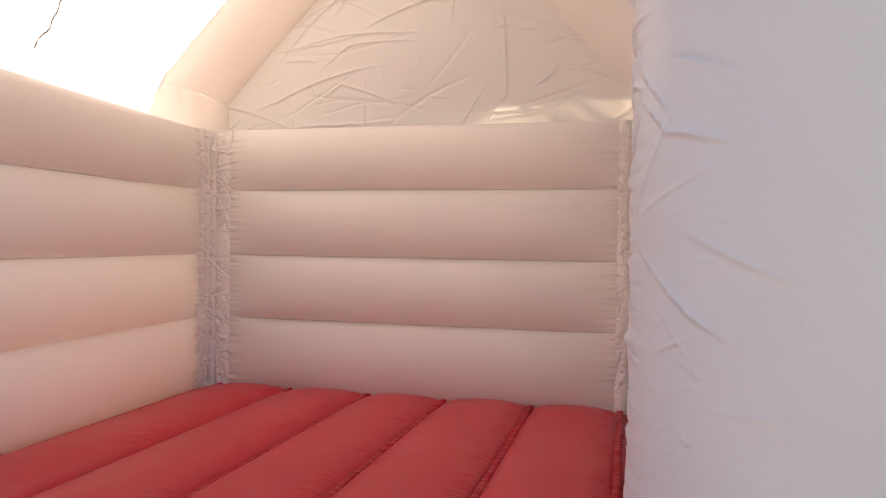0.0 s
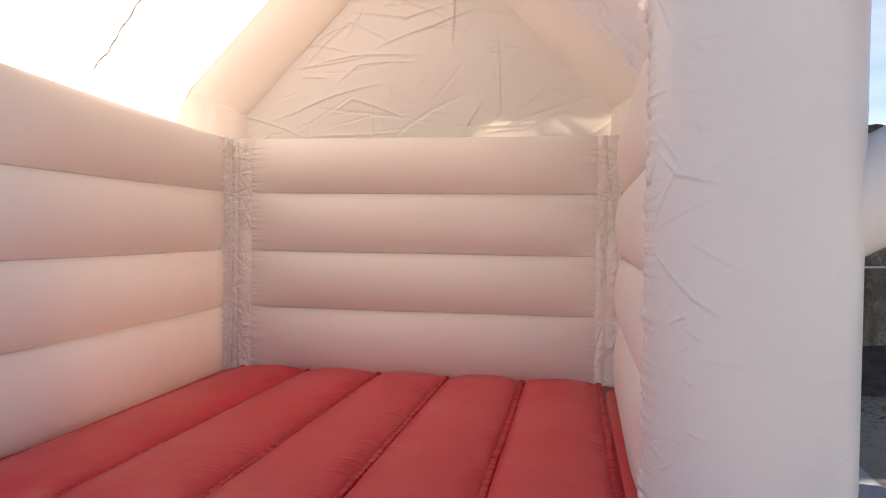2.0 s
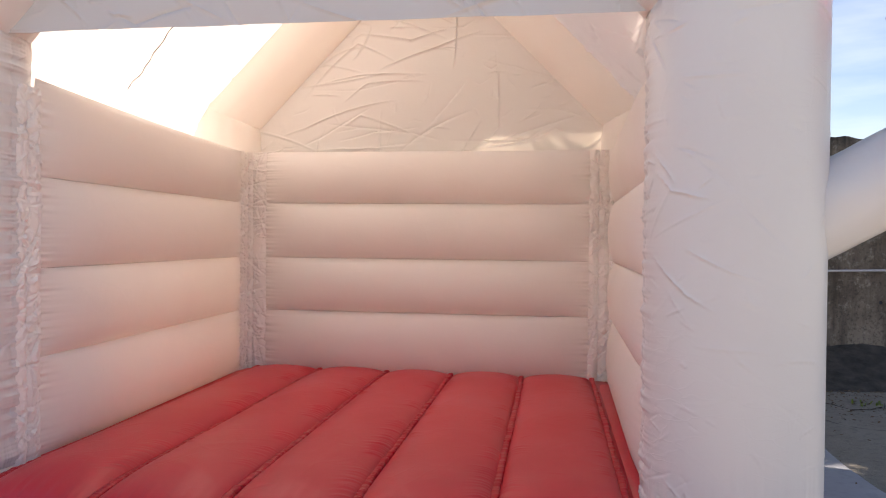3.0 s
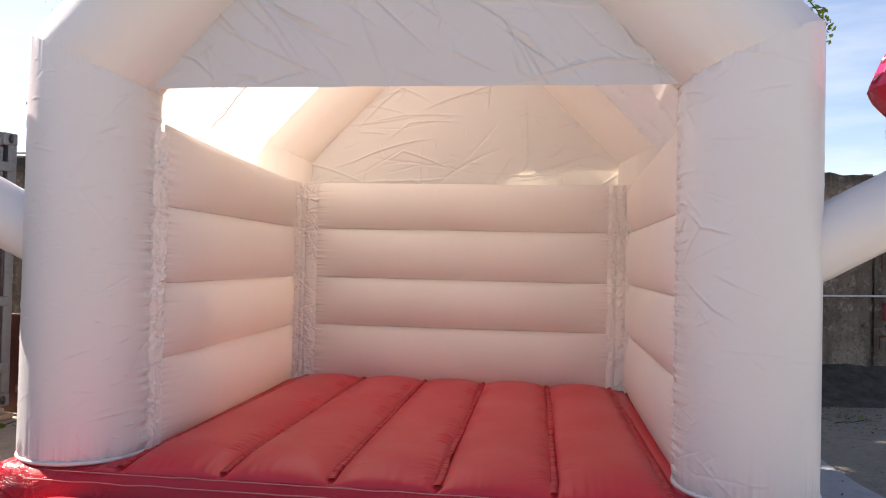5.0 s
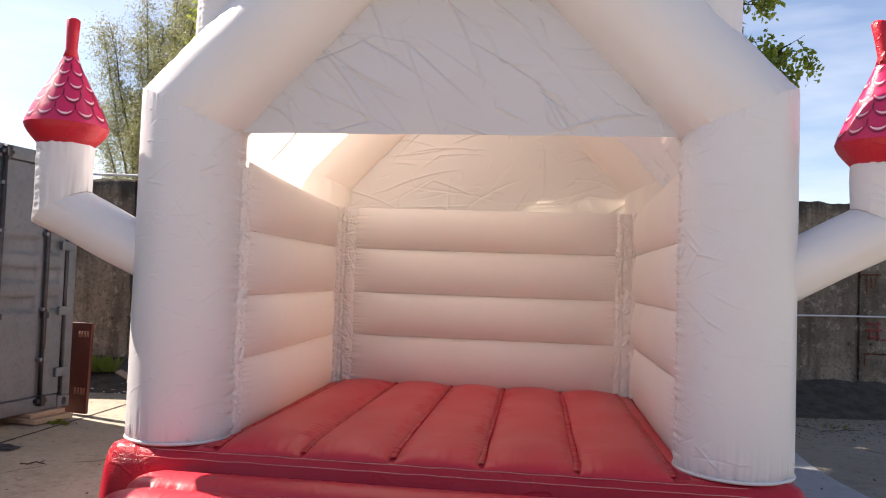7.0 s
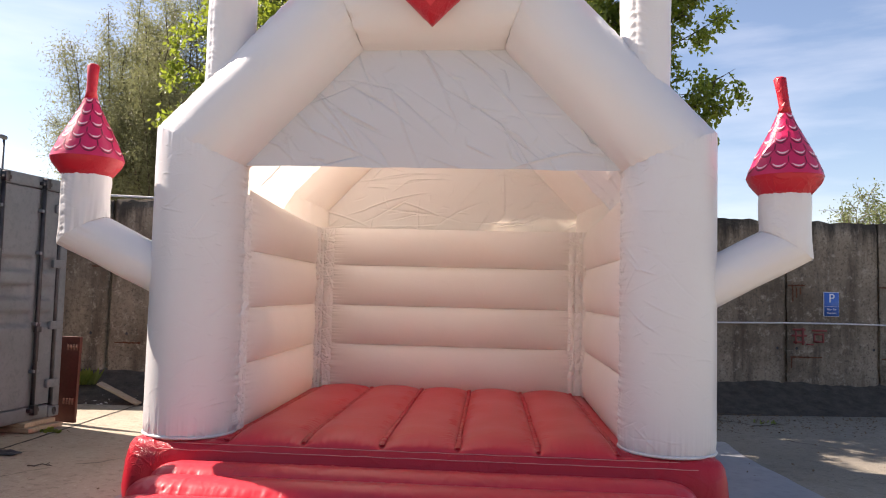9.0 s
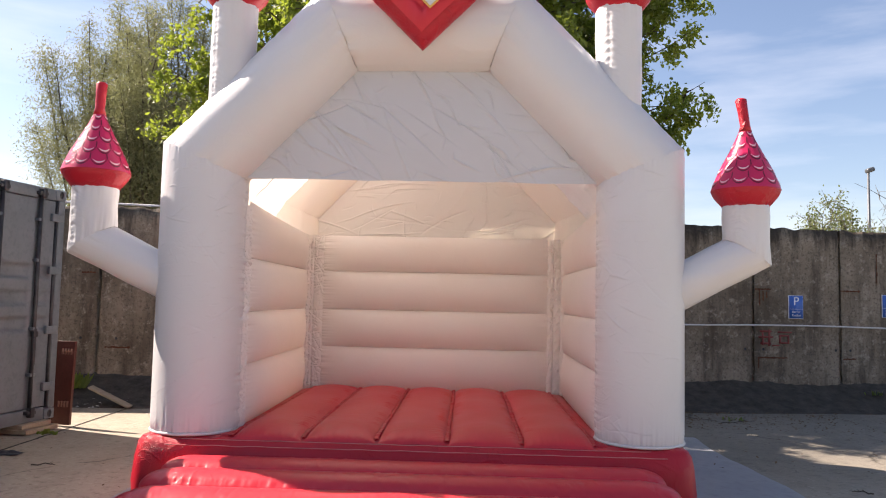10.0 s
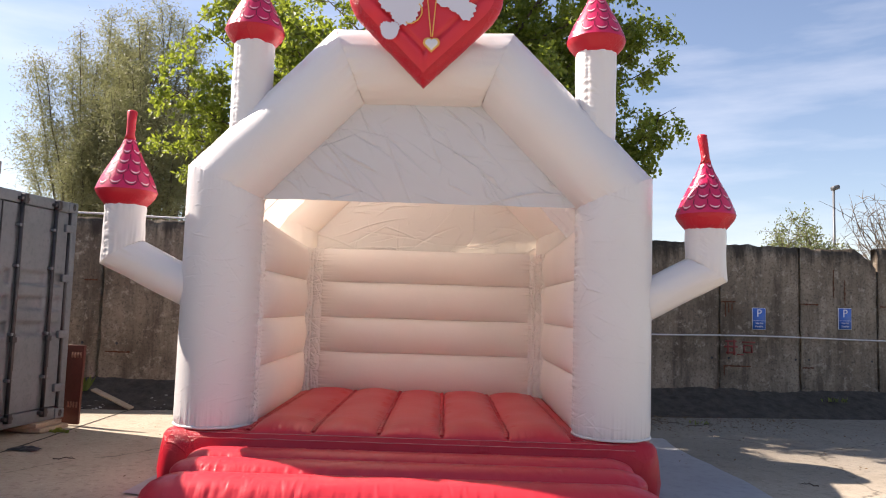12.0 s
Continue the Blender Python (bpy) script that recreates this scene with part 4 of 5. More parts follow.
def seam_strip(x, y0, y1, seed):
    """The sewn flap between two floor chambers: a narrow rolled welt that leans over, pinched every few centimetres."""
    n = 420
    y = np.linspace(y0, y1, n)
    rng = np.random.default_rng(int(seed * 10) + 2)
    pinch = np.convolve(rng.normal(size=n + 40), np.ones(5) / 5 ** 0.5, "same")[20:20 + n]
    slow = np.convolve(rng.normal(size=n + 80), np.ones(36) / 6, "same")[40:40 + n]
    k = np.clip((y - y0) / 0.14, 0.0, 1)
    v = []
    prof = ((-0.020, -0.010, 0.0), (-0.0185, 0.012, 0.5), (-0.013, 0.017, 1.0), (0.004, 0.0185, 1.0), (0.013, 0.016, 1.0), (0.0165, 0.010, 0.5), (0.017, -0.012, 0.0))
    for o, h, w in prof:
        v.append(np.stack([x + o * (1 + 0.05 * pinch) + 0.004 * slow, y, 0.575 + h * (0.3 + 0.7 * k) + 0.0016 * pinch * w + 0.0015 * slow + 0.05 * (o + 0.02) * w], -1))
    v = np.stack(v, 1).reshape(-1, 3)
    return v.tolist(), grid_faces(len(prof), n)


for i, x in enumerate(SEAMS):
    part("seam_fold", seam_strip(x, 1.63, 4.42, i * 3.1), RED_FOLDED, floor, "red stitched seam fold")


for x0, x1 in ((-2.25, -2.135), (0.405, 0.50)):
    part("edge_tube", floor_tube(x0, x1, x0 * 5), RED, floor, "glossy red edge chamber")


def thread_line(y, z, seed):
    return pipe([(-2.55 + 3.4 * i / 120, y + 0.004 * noise.noise(Vector((i * 0.3, seed, 0))), z + 0.004 * noise.noise(Vector((i * 0.2, seed, 5)))) for i in range(121)], 0.0028, 5)


part("stitching", thread_line(1.585, 0.553, 1.0), THREAD, castle, "pale stitching")
part("stitching", thread_line(1.544, 0.520, 2.0), THREAD, castle, "pale stitching")


def step_tube(y, z, ry, rz, x0, x1, seed, bevel):
    """One long chamber of the front step, its ends drawn in, with short gathers along the seams."""
    nu, nv = 420, 60
    u = np.linspace(0, 1, nu)
    u = (0.75 * u + 0.25 * (0.5 - 0.5 * np.cos(np.pi * u)))[:, None] * np.ones((1, nv))
    a = np.linspace(0, 2 * np.pi, nv, endpoint=False)[None, :] * np.ones((nu, 1))
    x = x0 + (x1 - x0) * u
    e = np.minimum(x - x0, x1 - x)
    full = np.sqrt(np.clip(1 - np.clip(1 - e / bevel, 0, 1) ** 2, 0, 1)) * 0.97 + 0.03
    g = crease_field(x, a * 0.2, int(seed) + 20, 16, 300, 1.45, 0.35, 0.7, 0.0045, 0.8)
    g += crease_field(x, a * 0.2, int(seed) + 30, 24, 50, 0.1, 0.3, 1.0, 0.0035, 0.8)
    rng = np.random.default_rng(int(seed) + 5)
    rip = np.interp(x, np.linspace(x0, x1, 260), np.convolve(rng.normal(size=260), np.ones(3) / 3, "same"))
    seam = np.exp(-np.abs(np.angle(np.exp(1j * (a - 2.55)))) / 0.16) + 0.5 * np.exp(-np.abs(np.angle(np.exp(1j * (a - 0.45)))) / 0.15)
    g += 0.006 * rip * seam - 0.004 * seam
    ring = np.convolve(np.tile(rng.normal(size=nv), 3), np.ones(3) / 3, "same")[nv:2 * nv][None, :]
    g += 0.008 * ring * np.exp(-e / 0.10)
    g *= np.clip(e / 0.04, 0, 1)
    v = np.stack([x, y + (ry * full + g) * np.cos(a), z + (rz * full + g) * np.sin(a)], -1).reshape(-1, 3)
    f = []
    for i in range(nu - 1):
        for k in range(nv):
            p, q = i * nv + k, i * nv + (k + 1) % nv
            f.append((p, p + nv, q + nv, q))
    return v.tolist(), f


step = part("front_step", box(-2.38, 0.68, 0.86, 1.56, 0.015, 0.36, 0.03), RED, castle, "glossy red air-filled entrance step")
part("step_tube", step_tube(1.405, 0.375, 0.17, 0.105, -2.50, 0.80, 1.0, 0.2), RED, step)
part("step_tube", step_tube(1.18, 0.340, 0.17, 0.11, -2.54, 0.84, 2.0, 0.26), RED, step)
part("step_tube", step_tube(0.90, 0.205, 0.23, 0.20, -2.64, 0.92, 3.0, 0.34), RED, step)


def scale_arcs(profile_r, z0, z1, rows, n, centre):
    """Printed roof scales: a dark scalloped outline and a pale crescent in each, laid just over the cone."""
    dark, light = ([], []), ([], [])
    c = Vector(centre)

    def on(t, zz, lift):
        r = profile_r(zz) + lift
        return c + Vector((r * math.cos(t), r * math.sin(t), zz))

    def ribbon(store, pts, w, lift):
        k = len(store[0])
        for i, (t, zz) in enumerate(pts):
            e = w * (0.35 + 0.65 * math.sin(math.pi * i / (len(pts) - 1)))
            store[0].extend([on(t, zz - e / 2, lift), on(t, zz + e / 2, lift)])
        for i in range(len(pts) - 1):
            store[1].append((k + 2 * i, k + 2 * i + 2, k + 2 * i + 3, k + 2 * i + 1))
    counts = (12, 11, 9, 7, 5, 5)
    for row in range(rows):
        n = counts[row]
        base = z0 + (z1 - z0) * (row + 0.45) / rows
        drop = (z1 - z0) / rows * 0.5
        for k in range(n):
            t0 = 2 * math.pi * (k + 0.5 * (row % 2)) / n
            span_t = 2 * math.pi / n
            pts = [(t0 + span_t * (q / 12 - 0.5), base + drop * (abs(2 * q / 12 - 1) ** 2.2) - drop * 0.5) for q in range(13)]
            ribbon(dark, pts, 0.011, 0.0025)
            ribbon(light, [(t, zz + 0.017) for t, zz in pts[2:11]], 0.012, 0.003)
            i = len(dark[0])
            e = 0.004 / profile_r(base + drop)
            for q in range(3):
                zz = base + drop * 0.5 + (z1 - z0) / rows * 0.45 * q / 2
                if zz < z1 - 0.01:
                    dark[0].extend([on(t0 - span_t * 0.5 - e, zz, 0.0025), on(t0 - span_t * 0.5 + e, zz, 0.0025)])
                    if len(dark[0]) - i >= 4:
                        m = len(dark[0])
                        dark[1].append((m - 4, m - 3, m - 1, m - 2))
    return dark, light


def build_turret(name, x, z_brim, s, arm):
    """A turret: pole, red brim, pink scaled cone and a red tip. arm: it stands on a bent arm from the pillar."""
    y = (1.80 if s < 0 else 1.85) if arm else FRONT - 0.04
    if arm:
        a = Vector((CX + s * 1.78, FRONT - 0.02, 1.62))
        b = Vector((x, y, 1.925))
        c = Vector((x, y, z_brim + 0.03))
        d = (b - a).normalized()
        n1 = (d + UP).normalized()
        t = part(name, fabric_tube(b, c, n1, UP, 0.160, 40 + s, 112, (0.7, 0.4), seam=2.55), WHITE_SHADED, castle, "white bent turret with a pink scaled roof")
        part("arm", fabric_tube(a, b, d, n1, 0.160, 45 + s, 56, (0.2, 0.7)), WHITE_SHADED, t)
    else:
        t = part(name, fabric_tube((x, y, 2.95), (x, y, z_brim + 0.03), UP, UP, 0.168, 50 + s, 112, (0.5, 0.4), seam=2.55), WHITE_SHADED, castle, "white turret with a pink scaled roof")
    k = 0.91 if arm else 0.935

    def puck(a, z):
        return 0.012 * noise.noise(Vector((math.cos(a) * 6, math.sin(a) * 6, x + z * 3))) + 0.012 * math.exp(-abs(z - 0.10) / 0.04) * noise.noise(Vector((math.cos(a) * 14, math.sin(a) * 14, x)))
    part("brim", lathe([(0.10, 0.0), (0.172 * k, 0.0), (0.205 * k, 0.035), (0.240 * k, 0.075), (0.256 * k, 0.105), (0.259 * k, 0.122)], (x, y, z_brim), 72, puck), RED_FOLDED, t, "red underside of a turret roof")

    def cone_r(z):
        q = min(1, max(0, (z - 0.12) / 0.45))
        return k * (0.262 * (1 - q) + 0.040 * q + 0.020 * math.sin(math.pi * min(1, q * 1.1)) * (1 - q) - 0.012 * math.sin(math.pi * q) * q)
    part("cone", lathe([(cone_r(0.12 + 0.45 * i / 30), 0.12 + 0.45 * i / 30) for i in range(31)], (x, y, z_brim), 72, puck), PINK, t, "pink roof printed with scales")
    dark, light = scale_arcs(cone_r, 0.13, 0.58, 5, 9, (x, y, z_brim))
    part("scale_outline", dark, PRINT_DARK, t)["kind"] = "stuff"
    part("scale_highlight", light, PRINT_LIGHT, t)["kind"] = "stuff"
    lean = -0.03 if s > 0 else 0.005
    part("tip", pipe([(x, y, z_brim + 0.55), (x, y, z_brim + 0.60), (x + lean * 0.5, y, z_brim + 0.70), (x + lean, y, z_brim + 0.785), (x + lean, y, z_brim + 0.795)],
                     [0.046, 0.034, 0.036, 0.040, 0.030], 20), RED_FOLDED, t, "red tip")
    return t


build_turret("arm_turret", -3.255, 2.30, -1, True)
build_turret("arm_turret", 1.485, 2.255, 1, True)
build_turret("roof_turret", -2.29, 3.69, -1, False)
build_turret("roof_turret", 0.57, 3.69, 1, False)


def heart_outline(n):
    """Points round a heart of straight lower sides and two round lobes, about its middle; the first is the tip."""
    a = 0.72
    c = Vector((a / (2 * math.sqrt(2)), 3 * a / (2 * math.sqrt(2))))
    half = [Vector((0, 0)).lerp(Vector((a, a)) / math.sqrt(2), i / 20) for i in range(20)]
    half += [c + Vector((math.cos(t), math.sin(t))) * a / 2 for t in [math.radians(-45 + 180 * i / 40) for i in range(41)]]
    pts = half + [Vector((-p.x, p.y)) for p in reversed(half[1:-1])]
    return [(p.x, p.y - 0.58) for p in pts]


def heart_shape(scale, y_front, y_back, puff, seed):
    ring = heart_outline(0)
    n, rings = len(ring), 12
    v = []
    for j in range(-rings, rings + 1):
        q = j / rings
        s = max(0.02, math.cos(q * math.pi / 2) ** 0.6)
        for hx, hz in ring:
            mid = (y_front + y_back) / 2
            y = mid + (y_back - y_front) / 2 * math.copysign(abs(math.sin(q * math.pi / 2)) ** puff, q)
            g = 1 + 0.010 * noise.noise(Vector((hx * 14, hz * 14, seed)))
            v.append((hx * s * scale * g, y, hz * s * scale * g))
    return v, grid_faces(n, 2 * rings + 1, True)


HEART = Matrix.Translation((CX + 0.012, 0, 3.855))
heart = part("heart", moved(heart_shape(1.0, 1.37, 1.68, 0.9, 2.0), HEART), RED_FOLDED, castle, "plump red heart with a pale cloud-like print")


def heart_panel():
    """The inner face of the heart, quilted by two sunk seams that meet above the tip."""
    ring = heart_outline(0)
    n, rings, v = len(ring), 26, [(0, 1.36, 0.0)]
    for j in range(1, rings + 1):
        r = j / rings
        for hx, hz in ring:
            x, z = hx * r * 0.885, hz * r * 0.885 + 0.012
            d = abs(abs(x) - (z + 0.33)) / 1.414
            y = 1.345 + 0.028 * math.exp(-(d / 0.018) ** 2) + 0.03 * r ** 6
            y += 0.016 * math.exp(-(x / 0.014) ** 2) * (z < -0.33)
            v.append((x, y + 0.004 * noise.noise(Vector((x * 9, z * 9, 2))), z))
    f = [(0, 1 + (k + 1) % n, 1 + k) for k in range(n)]
    for j in range(rings - 1):
        for k in range(n):
            a, b = 1 + j * n + k, 1 + j * n + (k + 1) % n
            f.append((a, b, b + n, a + n))
    return v, f


part("heart_face", moved(heart_panel(), HEART), RED, heart)


def blob(cx, cz, lobes, y):
    """A flat printed patch with a lobed edge round overlapping discs."""
    n, v = 120, [(cx, y, cz)]
    for k in range(n):
        a = 2 * math.pi * k / n
        ux, uz = math.cos(a), math.sin(a)
        far = 0.02
        for dx, dz, r in lobes:
            p = dx * ux + dz * uz
            q = dx * dx + dz * dz - r * r
            if p * p > q:
                far = max(far, p + math.sqrt(p * p - q))
        far *= 1 + 0.05 * math.cos(a * 23)
        v.append((cx + far * ux, y, cz + far * uz))
    return v, [(0, 1 + k, 1 + (k + 1) % n) for k in range(n)]


PLATE = 1.329
part("pale_patch", blob(-1.03, 3.86, ((0.02, -0.05, 0.105), (-0.07, 0.05, 0.11), (0.06, 0.03, 0.10), (0.10, 0.08, 0.06), (-0.10, 0.12, 0.08), (0.0, 0.16, 0.12)), PLATE), CREAM, heart, "pale lobed printed patch")
part("pale_patch", blob(-1.118, 3.655, ((0, 0, 0.066), (0.03, 0.03, 0.045), (-0.03, 0.03, 0.045)), PLATE), CREAM, heart, "pale lobed printed patch")
part("pale_patch", blob(-0.62, 3.875, ((0, 0, 0.055), (0.085, -0.065, 0.055), (0.115, -0.02, 0.045), (0.045, -0.03, 0.05), (-0.08, 0.05, 0.07), (0.05, 0.08, 0.07), (-0.13, 0.09, 0.05)), PLATE), CREAM, heart, "pale lobed printed patch")
part("gold_cord", join(pipe([(CX + 0.075 + 0.03 * i / 10, PLATE, 3.62 + 0.42 * i / 10) for i in range(11)], 0.0045, 6),
                       pipe([(CX + 0.065 - 0.05 * i / 10, PLATE, 3.62 + 0.42 * i / 10) for i in range(11)], 0.0045, 6),
                       pipe([(CX - 0.07 - 0.06 * math.cos(i / 3.4), PLATE, 3.745 + 0.05 * math.sin(i / 3.4 + 3.4) + 0.006 * i) for i in range(15)], 0.005, 6)), GOLD, heart, "thin gold cord print")
part("pendant_rim", moved(heart_shape(0.105, 1.322, 1.334, 0.9, 5.0), Matrix.Translation((CX + 0.07, 0, 3.555))), GOLD, heart, "gold edge of a small heart")
part("pendant", moved(heart_shape(0.078, 1.314, 1.330, 0.9, 5.0), Matrix.Translation((CX + 0.07, 0, 3.557))), SILVER, heart, "small silver heart")
# ---- trees, lamps and the distance ----
def leaf_cards(centres, size, seed, long=1.7, droop=0.3, folded=True):
    """Many small leaves, each a folded diamond of four points."""
    rng = np.random.default_rng(seed)
    n = len(centres)
    c = np.asarray(centres)
    d = rng.normal(size=(n, 3))
    d[:, 2] -= droop
    d /= np.linalg.norm(d, axis=1)[:, None]
    q = rng.normal(size=(n, 3))
    q -= d * (q * d).sum(1)[:, None]
    q /= np.linalg.norm(q, axis=1)[:, None]
    s = size * (0.6 + 0.8 * rng.random(n))[:, None]
    k = np.cross(d, q) * s * 0.16
    v = np.stack([c, c + d * s * 0.5 * long + q * s * 0.42 + k, c + d * s * long, c + d * s * 0.5 * long - q * s * 0.42 + k], 1).reshape(-1, 3)
    i = np.arange(n)[:, None] * 4
    f = np.concatenate([i + [0, 1, 2], i + [0, 2, 3]], 0)
    return v.tolist(), f.tolist()


def limb_points(rng, a, b, bend, n=9):
    a, b = Vector(a), Vector(b)
    ph = [rng.uniform(0, 6) for _ in range(3)]
    return [a.lerp(b, i / (n - 1)) + Vector((math.sin(i * 0.8 + ph[0]), math.sin(i * 0.7 + ph[1]), 0.5 * math.sin(i * 0.9 + ph[2]))) * bend * (i / (n - 1)) for i in range(n)]


def build_leafy_tree(at, seed):
    """Broad-leaved tree: trunk, limbs, boughs with sprays of leaves and gaps between."""
    rng = random.Random(seed)
    t = thing("broadleaf_tree", at, "large green broad-leaved tree behind the concrete wall", "tree")
    base = Vector(at)
    part("trunk", pipe([base + Vector((0.05 * math.sin(i), 0.04 * math.cos(i), i * 0.62)) for i in range(9)], [0.30 - 0.022 * i for i in range(9)], 16), BARK, t)
    limbs, twigs, sites = [], [], []
    tips = []
    for i in range(44):
        ang = rng.uniform(0, 2 * math.pi)
        z = rng.uniform(4.3, 11.0)
        reach = rng.uniform(2.2, 4.9) * math.sqrt(max(0.12, 1 - ((z - 6.8) / 5.2) ** 2))
        tips.append(base + Vector((math.cos(ang) * reach * 0.9 - 0.3, math.sin(ang) * reach * 0.72, z + 0.6)))
    # long boughs that reach out of the crown's sides
    for dx, dy, z in ((-4.9, -0.4, 5.3), (-4.5, -0.3, 5.7), (-4.2, -0.2, 4.5), (-4.3, -0.2, 6.4), (-4.0, -0.8, 4.1), (-4.4, -0.2, 7.3), (-3.6, -0.6, 6.7), (-3.6, -0.3, 5.0),
                      (3.7, -0.4, 4.75), (3.3, -0.3, 4.3), (3.3, -0.4, 5.5), (3.6, -0.4, 6.1), (4.0, -0.4, 6.9), (3.4, -0.5, 6.5), (3.1, -0.5, 5.1), (4.0, -0.6, 7.9), (2.9, -0.4, 4.7),
                      (4.1, -0.35, 5.2), (4.3, -0.35, 6.8), (3.9, -0.4, 5.9), (3.75, -0.3, 4.25), (3.9, -0.4, 4.65), (-4.5, -0.3, 4.9), (-3.7, -0.3, 4.5),
                      (2.6, -2.2, 7.1), (-0.8, -3.0, 7.6), (1.2, -2.6, 8.4),
                      (-0.4, -2.6, 5.0), (0.5, -2.4, 4.6), (1.4, -2.0, 5.0), (2.2, -1.5, 4.6), (1.0, -1.4, 4.4), (-0.2, -1.6, 5.4), (1.8, -2.4, 5.2), (0.9, -2.9, 5.3),
                      (-1.6, -2.6, 5.2), (-2.3, -2.4, 5.8), (-1.0, -2.9, 4.8), (-2.8, -2.2, 6.0), (-1.9, -2.9, 5.6), (-2.4, -1.6, 5.3)):
        tips.append(base + Vector((dx, dy, z)))
    for i, tip in enumerate(tips):
        start = base + Vector((0, 0, min(5.0, max(1.8, tip.z - base.z - 2.0))))
        p = limb_points(rng, start, tip, 0.22)
        limbs.append(pipe(p, [0.048 * (1 - k / 8.6) for k in range(9)], 7))
        for k in range(2, 9):
            for _ in range(3 if i < 44 else 5):
                o = p[k].lerp(p[max(0, k - 1)], rng.random())
                w = 0.36 - 0.016 * k
                q = o + Vector((rng.gauss(0, w), rng.gauss(0, w), rng.gauss(0, w * 0.85) - 0.04))
                mid = (o + q) / 2 + Vector((rng.gauss(0, 0.05), rng.gauss(0, 0.05), 0.04))
                twigs.append(pipe([o, mid, q], [0.010, 0.007, 0.003], 4, False))
                m = rng.randint(46, 92)
                for _ in range(m):
                    g = o.lerp(q, rng.uniform(0.45, 1.1))
                    sites.append((g.x + rng.gauss(0, 0.075), g.y + rng.gauss(0, 0.075), g.z + rng.gauss(0, 0.065)))
    for q in limbs:
        part("limb", q, BARK, t)
    part("fine_twig", join(*twigs), BARK, t)["kind"] = "stuff"
    crown = part("crown", leaf_cards(sites, 0.066, seed, 1.35, 0.5), LEAF, t, "fresh green leaves", smooth=False)
    return t


def build_willow(at, seed, height, spread, n_stems, lean):
    """Narrow-leaved tree of many upright stems with fine drooping shoots."""
    rng = random.Random(seed)
    t = thing("willow_tree", at, "tall grey-green willow with many upright bare stems", "tree", "willows")
    base = Vector(at)
    stems, shoots, sites = [], [], []
    for i in range(n_stems):
        ang = rng.uniform(0, 2 * math.pi)
        r = math.sqrt(rng.random())
        h = height * (1 - 0.40 * r ** 2.2) * (1 if i % 3 else rng.uniform(0.7, 0.9))
        tip = base + Vector((lean + math.cos(ang) * r * spread, math.sin(ang) * r * spread, h - 0.5))
        foot = base + Vector((math.cos(ang) * r * 0.35, math.sin(ang) * r * 0.35, 0))
        knee = foot.lerp(tip, 0.35) - Vector((math.cos(ang) * r * 0.25, 0, 0))
        p = [foot.lerp(knee, w) .lerp(knee.lerp(tip, w), w) for w in [k / 11 for k in range(12)]]
        p = [q + Vector((rng.gauss(0, 0.04), rng.gauss(0, 0.04), 0)) for q in p]
        stems.append(pipe(p, [0.072 - 0.0056 * k for k in range(12)], 6))
        for k in range(4, 12):
            for _ in range(10 if k > 7 else 6 if k > 6 else 2):
                o = p[k].lerp(p[k - 1], rng.random())
                if o.z < rng.uniform(2.6, 4.8):
                    continue
                out = Vector((math.cos(ang), math.sin(ang), 0)) * r
                d = (Vector((rng.gauss(0, 1), rng.gauss(0, 1), rng.uniform(-0.3, 1.2))).normalized() + (tip - foot).normalized() * 0.4 + out * 0.5).normalized()
                ln = rng.uniform(0.5, 1.25) * (1.15 - 0.045 * k)
                q1 = o + d * ln * 0.6
                q2 = q1 + d * ln * 0.35 + Vector((0, 0, -0.22 * ln))
                shoots.append(pipe([o, q1, q2], [0.007, 0.004, 0.002], 3, False))
                for _ in range(92):
                    w = rng.random()
                    g = o.lerp(q1, w * 1.4) if w < 0.6 else q1.lerp(q2, (w - 0.6) / 0.4)
                    sites.append((g.x + rng.gauss(0, 0.15), g.y + rng.gauss(0, 0.15), g.z + rng.gauss(0, 0.17) - 0.05))
    for q in stems:
        part("stem", q, BARK, t)
    part("fine_shoot", join(*shoots), BARK, t)["kind"] = "stuff"
    part("crown", leaf_cards(sites, 0.028, seed, 3.2, 0.35), LEAF_WILLOW, t, "fine grey-green foliage", smooth=False)
    return t


build_leafy_tree((-1.0, 8.75, 0), 5)
build_willow((-11.6, 18.6, 0), 3, 11.2, 2.2, 30, -0.4)
build_willow((-9.7, 18.0, 0), 4, 11.0, 2.3, 32, 0.1)


